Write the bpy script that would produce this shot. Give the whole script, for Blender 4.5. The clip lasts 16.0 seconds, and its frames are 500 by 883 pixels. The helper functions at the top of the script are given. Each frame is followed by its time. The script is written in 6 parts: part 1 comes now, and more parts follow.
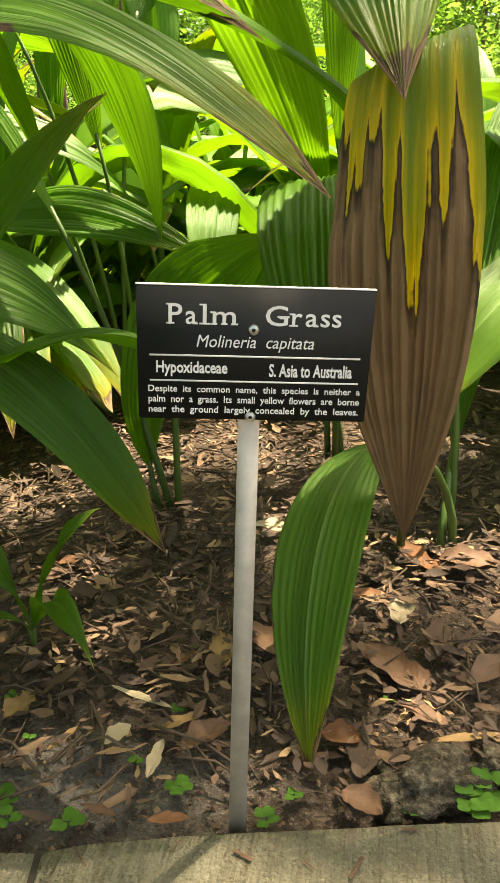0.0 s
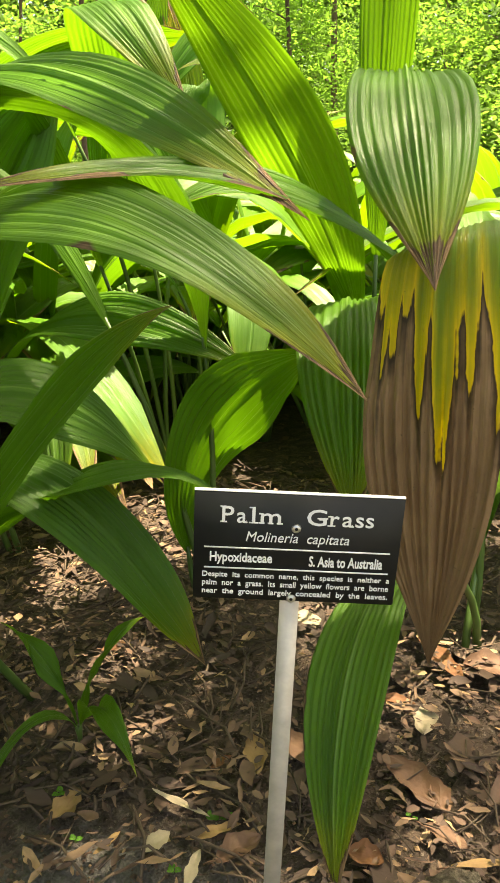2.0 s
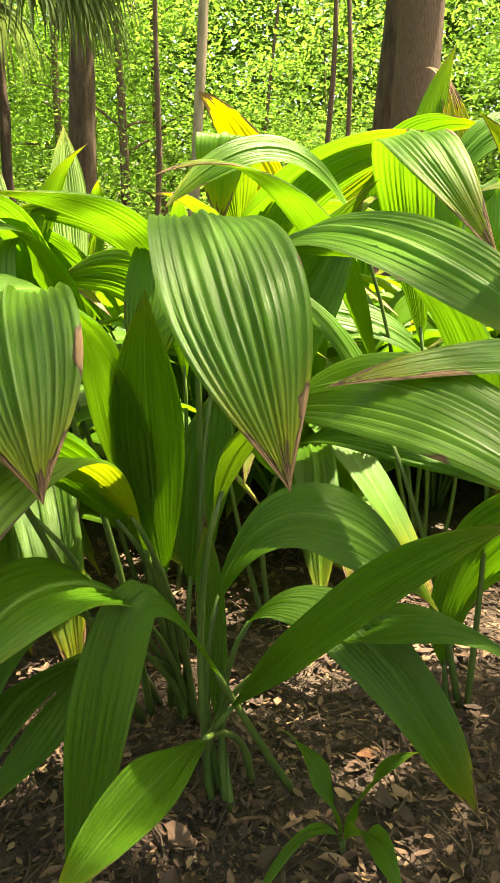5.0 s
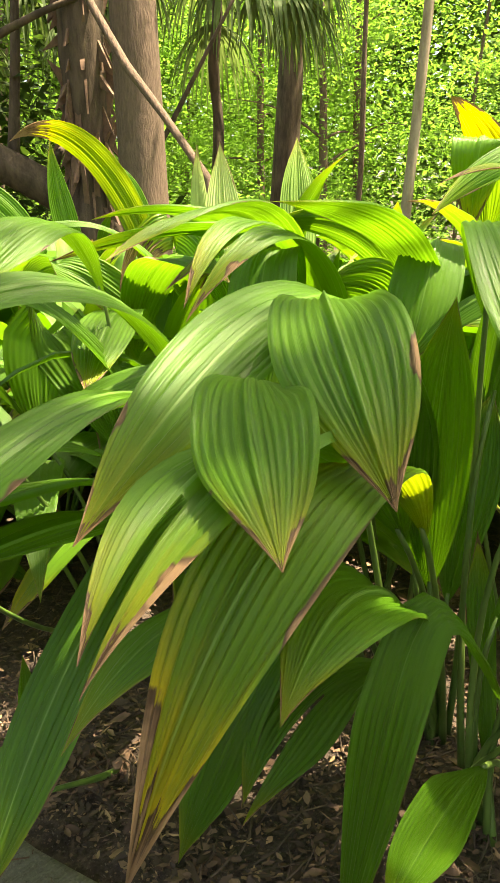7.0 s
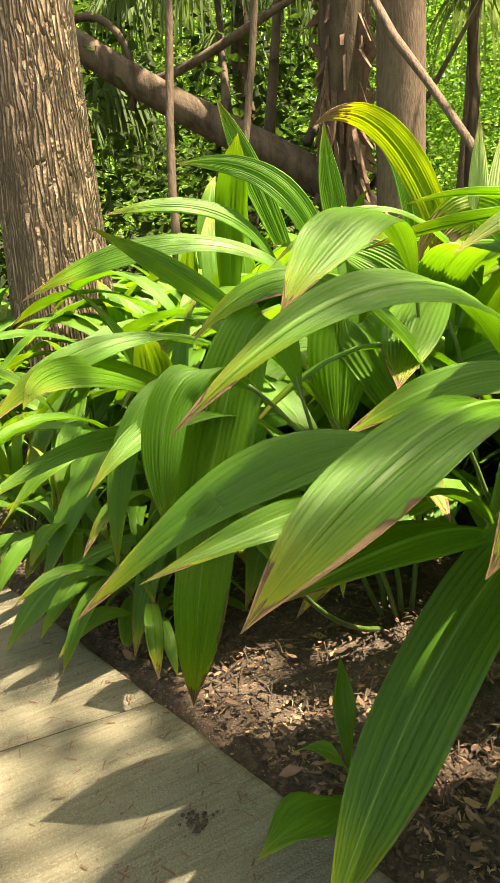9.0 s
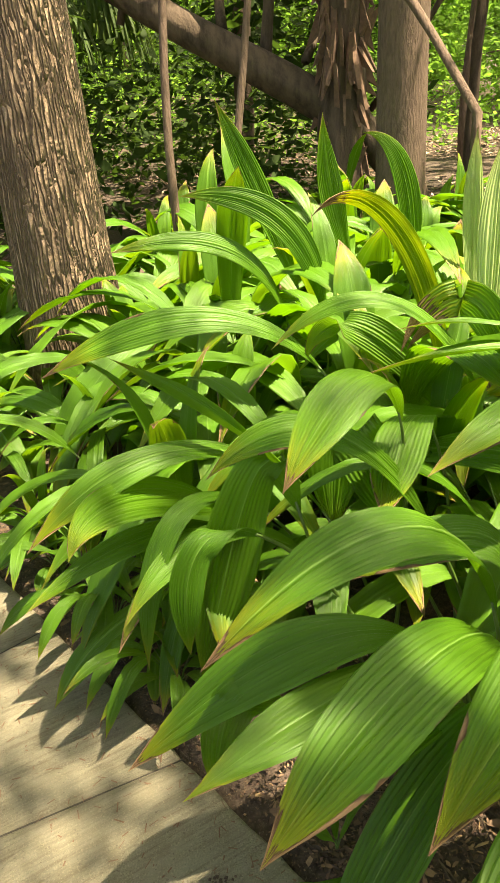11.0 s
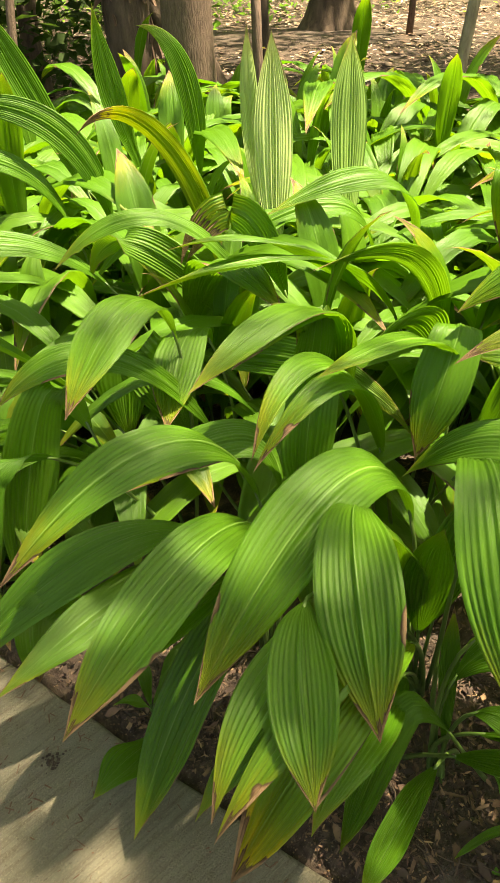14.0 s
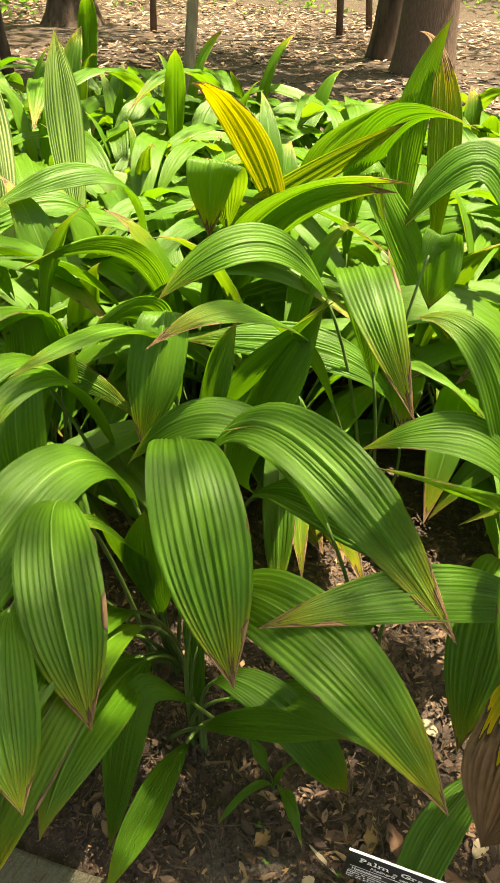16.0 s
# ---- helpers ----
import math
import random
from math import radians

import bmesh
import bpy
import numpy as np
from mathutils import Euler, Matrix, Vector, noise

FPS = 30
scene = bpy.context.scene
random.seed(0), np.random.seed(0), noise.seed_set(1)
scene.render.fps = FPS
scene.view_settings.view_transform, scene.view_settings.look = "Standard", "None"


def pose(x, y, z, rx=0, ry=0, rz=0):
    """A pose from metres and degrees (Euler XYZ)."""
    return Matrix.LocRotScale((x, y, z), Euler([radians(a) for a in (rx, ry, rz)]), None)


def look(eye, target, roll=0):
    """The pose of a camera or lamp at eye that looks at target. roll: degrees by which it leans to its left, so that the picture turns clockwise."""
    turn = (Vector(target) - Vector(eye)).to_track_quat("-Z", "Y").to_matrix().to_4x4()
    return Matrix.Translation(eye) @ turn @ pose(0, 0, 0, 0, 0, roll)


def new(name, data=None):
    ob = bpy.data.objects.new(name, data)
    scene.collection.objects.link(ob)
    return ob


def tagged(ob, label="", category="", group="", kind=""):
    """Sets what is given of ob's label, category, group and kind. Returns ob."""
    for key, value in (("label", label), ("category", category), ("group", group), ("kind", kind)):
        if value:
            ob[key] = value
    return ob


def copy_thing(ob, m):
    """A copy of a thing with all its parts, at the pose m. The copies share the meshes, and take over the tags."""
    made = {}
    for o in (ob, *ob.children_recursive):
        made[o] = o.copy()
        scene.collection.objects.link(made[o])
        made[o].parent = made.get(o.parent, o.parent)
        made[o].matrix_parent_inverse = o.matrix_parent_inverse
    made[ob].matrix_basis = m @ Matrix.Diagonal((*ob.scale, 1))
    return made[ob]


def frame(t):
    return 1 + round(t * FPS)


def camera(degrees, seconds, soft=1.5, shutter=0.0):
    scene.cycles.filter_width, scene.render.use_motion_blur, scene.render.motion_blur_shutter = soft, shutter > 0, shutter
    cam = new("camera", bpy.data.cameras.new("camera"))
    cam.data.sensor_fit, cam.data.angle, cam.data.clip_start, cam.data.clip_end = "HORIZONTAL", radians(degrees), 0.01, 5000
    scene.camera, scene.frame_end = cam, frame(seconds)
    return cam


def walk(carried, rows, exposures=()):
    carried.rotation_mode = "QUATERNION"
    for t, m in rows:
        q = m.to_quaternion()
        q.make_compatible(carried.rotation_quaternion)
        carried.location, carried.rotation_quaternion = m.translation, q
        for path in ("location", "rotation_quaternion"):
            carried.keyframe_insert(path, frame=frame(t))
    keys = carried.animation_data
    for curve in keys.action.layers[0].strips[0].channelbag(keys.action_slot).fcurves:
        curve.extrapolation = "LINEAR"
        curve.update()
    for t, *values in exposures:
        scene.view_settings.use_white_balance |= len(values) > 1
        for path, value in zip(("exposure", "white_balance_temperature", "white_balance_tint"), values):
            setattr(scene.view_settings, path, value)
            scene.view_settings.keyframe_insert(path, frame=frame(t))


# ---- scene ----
cam = camera(37.9, 16.0, soft=1.0)
PATH = [
    (0, (0.092, -0.44, 0.518), (-0.218, 1.404, -0.192), -0.7),
    (0.5, (0.095, -0.441, 0.535), (-0.23, 1.404, -0.166), -0.7),
    (1, (0.1, -0.445, 0.576), (-0.255, 1.401, -0.105), -0.5),
    (1.5, (0.092, -0.456, 0.625), (-0.283, 1.394, -0.036), -0.1),
    (2, (0.086, -0.462, 0.648), (-0.307, 1.388, 0.0), -0.1),
    (2.5, (0.086, -0.473, 0.682), (-0.366, 1.371, 0.054), 0.3),
    (3, (0.077, -0.479, 0.714), (-0.405, 1.365, 0.107), -0.0),
    (3.2, (0.07, -0.476, 0.73), (-0.43, 1.365, 0.13), -0.2),
    (5.3, (-0.042, -0.519, 0.811), (-1.027, 1.12, 0.225), 0.2),
    (5.5, (-0.054, -0.528, 0.813), (-1.078, 1.089, 0.234), 0.1),
    (6, (-0.073, -0.545, 0.816), (-1.2, 1.007, 0.248), -0.5),
    (6.5, (-0.106, -0.564, 0.813), (-1.323, 0.919, 0.248), -0.7),
    (7, (-0.144, -0.584, 0.806), (-1.458, 0.813, 0.237), -0.8),
    (7.5, (-0.185, -0.604, 0.803), (-1.604, 0.685, 0.233), -1.0),
    (8, (-0.233, -0.626, 0.794), (-1.76, 0.539, 0.235), -1.4),
    (8.5, (-0.271, -0.665, 0.808), (-1.882, 0.376, 0.24), -1.9),
    (9, (-0.304, -0.69, 0.837), (-1.969, 0.234, 0.224), -2.9),
    (9.2, (-0.334, -0.699, 0.901), (-1.997, 0.195, 0.243), -2.6),
    (11.3, (-0.296, -0.68, 1.475), (-1.8, 0.184, 0.48), -3.1),
    (11.5, (-0.308, -0.676, 1.488), (-1.776, 0.206, 0.454), -3.0),
    (12, (-0.266, -0.693, 1.519), (-1.679, 0.223, 0.44), -3.0),
    (12.5, (-0.231, -0.687, 1.544), (-1.586, 0.251, 0.412), -3.3),
    (13, (-0.199, -0.671, 1.561), (-1.494, 0.304, 0.389), -3.0),
    (13.5, (-0.165, -0.654, 1.573), (-1.394, 0.373, 0.376), -2.1),
    (14, (-0.133, -0.633, 1.574), (-1.296, 0.458, 0.366), -1.4),
    (14.5, (-0.116, -0.616, 1.576), (-1.195, 0.553, 0.364), -0.3),
    (15, (-0.078, -0.593, 1.579), (-1.064, 0.661, 0.373), 0.3),
    (15.5, (-0.033, -0.568, 1.579), (-0.902, 0.772, 0.375), 1.6),
    (16, (0.041, -0.519, 1.569), (-0.722, 0.879, 0.358), 1.8),
]
walk(cam, [(t, look(eye, target, roll)) for t, eye, target, roll in PATH],
     exposures=[(0, 2.58, 8700, 9), (1.5, 2.76, 8700, 9), (3, 2.70, 8700, 9), (5.5, 2.90, 8700, 9), (7.5, 2.86, 8700, 9), (9.5, 2.70, 8700, 9), (12, 2.42, 8700, 9), (14, 2.39, 8700, 9), (16, 2.28, 8700, 9)])

# ---- world and light ----
SUN_EL, SUN_AZ = 73.0, 48.0      # degrees; azimuth counter-clockwise from +x
world = bpy.data.worlds.new("sky")
scene.world = world
world.use_nodes = True
wn = world.node_tree.nodes
sky = wn.new("ShaderNodeTexSky")
sky.sky_type, sky.sun_disc = "NISHITA", False
sky.dust_density, sky.ozone_density = 3.5, 0.2
sky.sun_elevation, sky.sun_rotation = radians(SUN_EL), radians(90 - SUN_AZ)
wn["Background"].inputs[1].default_value = 0.078
world.node_tree.links.new(sky.outputs[0], wn["Background"].inputs[0])
sun = new("sun", bpy.data.lights.new("sun", "SUN"))
sun.data.energy, sun.data.angle, sun.data.color = 5.0, radians(0.55), (1.0, 0.95, 0.86)
sd = Vector((math.cos(radians(SUN_EL)) * math.cos(radians(SUN_AZ)), math.cos(radians(SUN_EL)) * math.sin(radians(SUN_AZ)), math.sin(radians(SUN_EL))))
sun.matrix_world = look(sd * 30, (0, 0, 0))


# ---- materials ----
class Mat:
    """A small wrapper round a node material."""

    def __init__(self, name, rough=0.6, metal=0.0, spec=0.5):
        self.m = bpy.data.materials.new(name)
        self.m.use_nodes = True
        self.t = self.m.node_tree
        self.b = self.t.nodes["Principled BSDF"]
        self.b.inputs["Roughness"].default_value = rough
        self.b.inputs["Metallic"].default_value = metal
        self.b.inputs["Specular IOR Level"].default_value = spec

    def node(self, kind, **inputs):
        n = self.t.nodes.new("ShaderNode" + kind)
        for k, v in inputs.items():
            self.put(n, k, v)
        return n

    def put(self, n, key, v):
        sock = n.inputs[int(key[1:])] if key[0] == "i" and key[1:].isdigit() else n.inputs[key]
        if isinstance(v, bpy.types.NodeSocket):
            self.t.links.new(v, sock)
        else:
            sock.default_value = v

    def coords(self, which="Object"):
        return self.node("TexCoord").outputs[which]

    def noise(self, scale, detail=4.0, vec=None, rough=0.55, stretch=None):
        vec = vec or self.coords()
        if stretch:
            mp = self.node("Mapping", Vector=vec)
            mp.inputs["Scale"].default_value = stretch
            vec = mp.outputs[0]
        return self.node("TexNoise", Vector=vec, Scale=scale, Detail=detail, Roughness=rough).outputs["Fac"]

    def ramp(self, fac, *stops):
        n = self.node("ValToRGB", Fac=fac)
        e = n.color_ramp.elements
        while len(e) < len(stops):
            e.new(0.5)
        for el, (p, c) in zip(e, stops):
            el.position, el.color = p, (*c, 1) if len(c) == 3 else c
        return n.outputs[0]

    def mix(self, fac, a, b, blend="MIX"):
        n = self.t.nodes.new("ShaderNodeMix")
        n.data_type, n.blend_type = "RGBA", blend
        for k, v in ((0, fac), (6, a), (7, b)):
            if isinstance(v, bpy.types.NodeSocket):
                self.t.links.new(v, n.inputs[k])
            else:
                n.inputs[k].default_value = (*v, 1) if k > 0 and len(v) == 3 else v
        return n.outputs[2]

    def math(self, op, a, b=0.0, c=0.0, clamp=False):
        n = self.t.nodes.new("ShaderNodeMath")
        n.operation, n.use_clamp = op, clamp
        for k, v in enumerate((a, b, c)):
            if isinstance(v, bpy.types.NodeSocket):
                self.t.links.new(v, n.inputs[k])
            else:
                n.inputs[k].default_value = v
        return n.outputs[0]

    def color(self, c):
        self.put(self.b, "Base Color", c if isinstance(c, bpy.types.NodeSocket) else (*c, 1))
        return self

    def bump(self, height, strength=0.3, dist=0.01):
        n = self.node("Bump", Height=height, Strength=strength, Distance=dist)
        self.t.links.new(n.outputs[0], self.b.inputs["Normal"])
        return self

    def rough(self, v):
        self.put(self.b, "Roughness", v)
        return self

    def see_through(self, color, fac):
        """Light that falls through a thin leaf."""
        tr = self.node("BsdfTranslucent", Color=color)
        mx = self.node("MixShader", Fac=fac)
        out = self.t.nodes["Material Output"]
        self.t.links.new(self.b.outputs[0], mx.inputs[1])
        self.t.links.new(tr.outputs[0], mx.inputs[2])
        self.t.links.new(mx.outputs[0], out.inputs[0])
        return self


def leaf_material():
    k = Mat("palm_grass_leaf", rough=0.42, spec=0.30)
    uv = k.node("SeparateXYZ", Vector=k.coords("UV"))
    u, v = uv.outputs[0], uv.outputs[1]
    tint = k.node("Attribute")
    tint.attribute_name = "tint"
    age = k.node("SeparateColor", Color=tint.outputs["Color"])
    dry, yellow, shade = age.outputs[0], age.outputs[1], age.outputs[2]
    one = tint.outputs["Alpha"]                     # a number of each leaf's own
    vec = k.node("CombineXYZ", X=k.math("MULTIPLY_ADD", one, 7.3, u), Y=k.math("MULTIPLY_ADD", one, 19.7, v)).outputs[0]
    fine = k.noise(1.0, 3, vec, stretch=(70, 4, 1))
    vein = k.noise(1.0, 2, vec, stretch=(210, 1.5, 1))
    band = k.noise(1.0, 2, vec, stretch=(17, 0.7, 1))
    coarse = k.noise(1.0, 3, vec, stretch=(4, 4, 1))
    obj = k.noise(9, 3)
    blotch = k.noise(26, 3)
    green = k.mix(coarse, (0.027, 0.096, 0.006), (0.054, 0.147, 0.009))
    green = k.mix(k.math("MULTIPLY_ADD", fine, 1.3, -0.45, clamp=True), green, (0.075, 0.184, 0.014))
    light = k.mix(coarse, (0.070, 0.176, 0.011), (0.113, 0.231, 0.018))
    # shade is each leaf's lightness; how lit a leaf looks is put in here
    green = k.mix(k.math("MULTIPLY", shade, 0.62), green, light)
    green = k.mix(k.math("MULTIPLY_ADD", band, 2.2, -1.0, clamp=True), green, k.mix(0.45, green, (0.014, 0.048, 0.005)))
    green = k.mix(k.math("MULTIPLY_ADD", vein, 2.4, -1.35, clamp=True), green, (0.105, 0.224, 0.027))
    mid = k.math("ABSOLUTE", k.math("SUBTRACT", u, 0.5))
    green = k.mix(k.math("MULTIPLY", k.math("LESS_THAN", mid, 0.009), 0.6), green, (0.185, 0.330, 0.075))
    # above 1 a whitish tone paints direct sun onto the leaf
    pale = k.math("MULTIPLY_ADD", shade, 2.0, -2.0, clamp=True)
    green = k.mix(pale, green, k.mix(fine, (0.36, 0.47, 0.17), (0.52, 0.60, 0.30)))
    gold = k.mix(fine, (0.54, 0.36, 0.013), (0.74, 0.51, 0.025))
    # distance to the withered tip, torn along the veins
    streak = k.noise(1.0, 2, vec, stretch=(7, 0.8, 1))
    torn = k.math("ADD", k.math("MULTIPLY", k.math("SUBTRACT", fine, 0.5), 0.05), k.math("ADD", k.math("MULTIPLY", k.math("SUBTRACT", blotch, 0.5), 0.16), k.math("MULTIPLY", k.math("SUBTRACT", streak, 0.5), k.math("MULTIPLY_ADD", dry, 1.5, 0.05))))
    edge = k.math("POWER", k.math("MULTIPLY", mid, 2.0), 5.0)
    along = k.math("ADD", k.math("ADD", v, torn), k.math("MULTIPLY", edge, k.math("MULTIPLY", k.math("POWER", v, 5.0), 0.20)))
    level = k.math("SUBTRACT", along, k.math("SUBTRACT", 1.052, dry))
    # one margin withers further up than the other
    side = k.mix(k.math("GREATER_THAN", k.math("FRACT", k.math("MULTIPLY", one, 7.0)), 0.5), (0, 0, 0), (1, 1, 1))
    off = k.math("ABSOLUTE", k.math("SUBTRACT", side, u))
    reach = k.math("MULTIPLY", k.math("MULTIPLY_ADD", k.noise(1.0, 3, vec, stretch=(1.2, 5.0, 1)), 1.1, -0.58), k.math("MULTIPLY_ADD", v, 2.6, -1.2, clamp=True))
    rind = k.math("SUBTRACT", k.math("MULTIPLY", reach, k.math("MULTIPLY", dry, 9.0, clamp=True)), off)
    scorch = k.math("MULTIPLY_ADD", rind, 70.0, 0.5, clamp=True)
    yel = k.math("MULTIPLY_ADD", level, 4.5, 1.0, clamp=True)
    halo = k.math("MULTIPLY", k.math("POWER", yel, 1.8), k.math("MULTIPLY_ADD", yellow, 0.75, 0.22, clamp=True))
    base = k.mix(halo, green, gold)
    base = k.mix(k.math("MULTIPLY", k.math("MULTIPLY_ADD", yellow, 4.0, -3.0, clamp=True), k.math("MULTIPLY_ADD", k.math("ADD", v, torn), 4.0, -1.75, clamp=True)), base, gold)
    rim = k.math("MAXIMUM", k.math("MULTIPLY_ADD", level, 60.0, 0.4, clamp=True), scorch)
    dark = k.mix(rim, base, k.mix(k.math("MULTIPLY", dry, 2.0, clamp=True), (0.095, 0.052, 0.027), (0.018, 0.014, 0.011)))
    dead = k.mix(k.math("ADD", k.math("MULTIPLY", fine, 0.5), k.math("MULTIPLY", blotch, 0.5)), (0.100, 0.052, 0.022), (0.40, 0.255, 0.135))
    body = k.math("MAXIMUM", k.math("MULTIPLY_ADD", level, k.math("MULTIPLY_ADD", dry, -22.0, 28.0), -0.35, clamp=True), k.math("MULTIPLY_ADD", rind, 34.0, -0.25, clamp=True))
    col = k.mix(body, dark, dead)
    specks = k.math("GREATER_THAN", k.noise(160, 2), 0.735)
    col = k.mix(k.math("MULTIPLY", specks, 0.6), col, (0.05, 0.04, 0.02))
    k.color(col)
    k.rough(k.math("ADD", k.math("MULTIPLY_ADD", obj, 0.16, 0.31), k.math("MULTIPLY", body, 0.4)))
    k.bump(k.math("ADD", k.math("MULTIPLY", vein, 0.8), k.math("ADD", fine, k.math("MULTIPLY", obj, 0.5))), 0.7, 0.0020)
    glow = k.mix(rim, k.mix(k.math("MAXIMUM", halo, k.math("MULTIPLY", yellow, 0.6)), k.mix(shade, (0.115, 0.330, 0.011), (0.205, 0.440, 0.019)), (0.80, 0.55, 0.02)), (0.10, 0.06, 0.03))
    # the same painted sun whitens the light let through
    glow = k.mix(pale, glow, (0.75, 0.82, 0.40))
    k.see_through(glow, k.math("MULTIPLY_ADD", body, -0.2, 0.33))
    return k.m


def stalk_material():
    k = Mat("leaf_stalk", rough=0.45)
    n = k.noise(30, 3, stretch=(1, 1, 0.15))
    k.color(k.ramp(n, (0.3, (0.035, 0.080, 0.014)), (0.7, (0.09, 0.150, 0.028)))).bump(n, 0.2, 0.002)
    return k.m


def bark_material(name, dark, light, ridge=14.0, depth=0.02, plates=0.0):
    k = Mat(name, rough=0.9, spec=0.2)
    co = k.coords()
    n = k.noise(ridge, 5, co, 0.62, stretch=(1, 1, 0.22))
    big = k.noise(2.2, 3, co)
    fine = k.noise(60, 4, co)
    height = n
    c = k.ramp(n, (0.36, dark), (0.62, light))
    if plates:
        mp = k.node("Mapping", Vector=k.node("VectorMath", i0=co, i1=k.mix(0.975, k.node("TexNoise", Vector=co, Scale=9.0, Detail=3.0).outputs["Color"], (0, 0, 0))).outputs[0])
        mp.inputs["Scale"].default_value = (plates, plates, plates * 0.075)
        vo = k.node("TexVoronoi", Vector=mp.outputs[0], Scale=1.0)
        vo.feature = "DISTANCE_TO_EDGE"
        crack = k.math("MULTIPLY", vo.outputs["Distance"], 3.6, clamp=True)
        c = k.mix(crack, dark, c)
        height = k.math("ADD", k.math("MULTIPLY", crack, 1.2), k.math("MULTIPLY", n, 0.5))
    c = k.mix(k.math("MULTIPLY", big, 0.35), c, tuple(0.55 * v for v in light))
    c = k.mix(k.math("MULTIPLY", fine, 0.25), c, tuple(min(1, 1.5 * v) for v in light))
    k.color(c).bump(k.math("ADD", height, k.math("MULTIPLY", fine, 0.15)), 1.0, depth)
    return k.m


def foliage_material(name, dark, light, glow, fac=0.45):
    k = Mat(name, rough=0.75, spec=0.15)
    isl = k.node("NewGeometry").outputs["Random Per Island"]
    big = k.noise(0.7, 2)
    c = k.mix(k.math("MULTIPLY", k.math("ADD", isl, big), 0.5), dark, light)
    # dark noise patches paint shaded masses between the sunlit ones
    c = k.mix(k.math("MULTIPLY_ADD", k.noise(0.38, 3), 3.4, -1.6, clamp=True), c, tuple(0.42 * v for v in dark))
    k.color(c)
    k.see_through(k.mix(isl, glow, tuple(0.6 * v for v in glow)), fac)
    return k.m


def concrete_material():
    k = Mat("concrete", rough=0.88, spec=0.3)
    co = k.coords()
    big, mid, fine = k.noise(2.0, 4, co), k.noise(22, 5, co), k.noise(260, 3, co)
    c = k.mix(big, (0.112, 0.102, 0.070), (0.178, 0.164, 0.116))
    c = k.mix(k.math("MULTIPLY_ADD", mid, 1.4, -0.55, clamp=True), c, (0.13, 0.115, 0.072))
    c = k.mix(k.math("MULTIPLY", k.math("GREATER_THAN", fine, 0.66), 0.55), c, (0.12, 0.11, 0.08))
    stain = k.noise(5.5, 5, co, 0.7)
    c = k.mix(k.math("MULTIPLY_ADD", stain, 3.2, -1.75, clamp=True), c, (0.10, 0.088, 0.055))
    pit = k.math("GREATER_THAN", k.noise(110, 3, co), 0.665)
    c = k.mix(k.math("MULTIPLY", pit, 0.7), c, (0.075, 0.065, 0.045))
    lines = k.noise(1.0, 4, co, 0.7, stretch=(95, 6, 1))
    c = k.mix(k.math("MULTIPLY_ADD", lines, 2.6, -1.15, clamp=True), c, (0.070, 0.058, 0.036))
    grit = k.noise(230, 3, co)
    c = k.mix(k.math("MULTIPLY_ADD", grit, 3.0, -1.6, clamp=True), c, (0.225, 0.205, 0.14))
    k.color(c)
    broom = k.noise(1.0, 3, co, stretch=(150, 7, 1))
    k.bump(k.math("ADD", k.math("ADD", fine, k.math("MULTIPLY", mid, 0.7)), broom), 1.0, 0.006)
    return k.m


def soil_material():
    k = Mat("leaf_mould", rough=0.95, spec=0.2)
    co = k.coords()
    big, mid, fine = k.noise(1.6, 4, co), k.noise(34, 6, co, 0.7), k.noise(190, 4, co)
    c = k.ramp(mid, (0.28, (0.020, 0.014, 0.010)), (0.5, (0.060, 0.042, 0.030)), (0.72, (0.14, 0.10, 0.072)))
    c = k.mix(k.math("MULTIPLY_ADD", big, 1.6, -0.6, clamp=True), c, (0.075, 0.062, 0.052))
    c = k.mix(k.math("MULTIPLY", k.math("GREATER_THAN", fine, 0.64), 0.5), c, (0.20, 0.165, 0.13))
    spot = k.node("VectorMath", i0=k.node("VectorMath", i0=co, i1=(0.17, -0.055, 0.0)).outputs[0], i1=(5.2, 13.0, 0.0))
    spot.operation = "MULTIPLY"
    far = k.node("VectorMath", i0=spot.outputs[0])
    far.operation = "LENGTH"
    sand = k.math("SUBTRACT", k.math("MULTIPLY_ADD", mid, 3.0, -0.3), far.outputs["Value"], clamp=True)
    c = k.mix(k.math("MULTIPLY", sand, 0.9), c, k.mix(fine, (0.050, 0.046, 0.042), (0.165, 0.152, 0.138)))
    k.color(c).bump(k.math("ADD", mid, k.math("MULTIPLY", fine, 0.6)), 1.0, 0.012)
    return k.m


def litter_material():
    k = Mat("dead_leaf", rough=0.75, spec=0.3)
    isl = k.node("NewGeometry").outputs["Random Per Island"]
    n = k.noise(55, 4)
    c = k.ramp(isl, (0.0, (0.030, 0.020, 0.014)), (0.35, (0.060, 0.036, 0.024)), (0.62, (0.115, 0.066, 0.041)), (0.88, (0.195, 0.120, 0.070)), (1.0, (0.34, 0.22, 0.11)))
    c = k.mix(k.math("MULTIPLY_ADD", n, 1.5, -0.5, clamp=True), c, (0.05, 0.034, 0.026))
    k.color(c).bump(n, 0.5, 0.003)
    return k.m


def sunlit_dry_litter_material():
    k = Mat("sunlit_dry_leaf", rough=0.8, spec=0.3)
    isl = k.node("NewGeometry").outputs["Random Per Island"]
    n = k.noise(20, 4)
    # dry leaves, paled beyond LITTER so the floor's sunlight sits in the colour
    c = k.ramp(isl, (0.0, (0.10, 0.060, 0.038)), (0.5, (0.25, 0.160, 0.105)), (1.0, (0.44, 0.32, 0.23)))
    k.color(k.mix(k.math("MULTIPLY_ADD", n, 1.5, -0.6, clamp=True), c, (0.09, 0.06, 0.045))).bump(n, 0.5, 0.004)
    return k.m


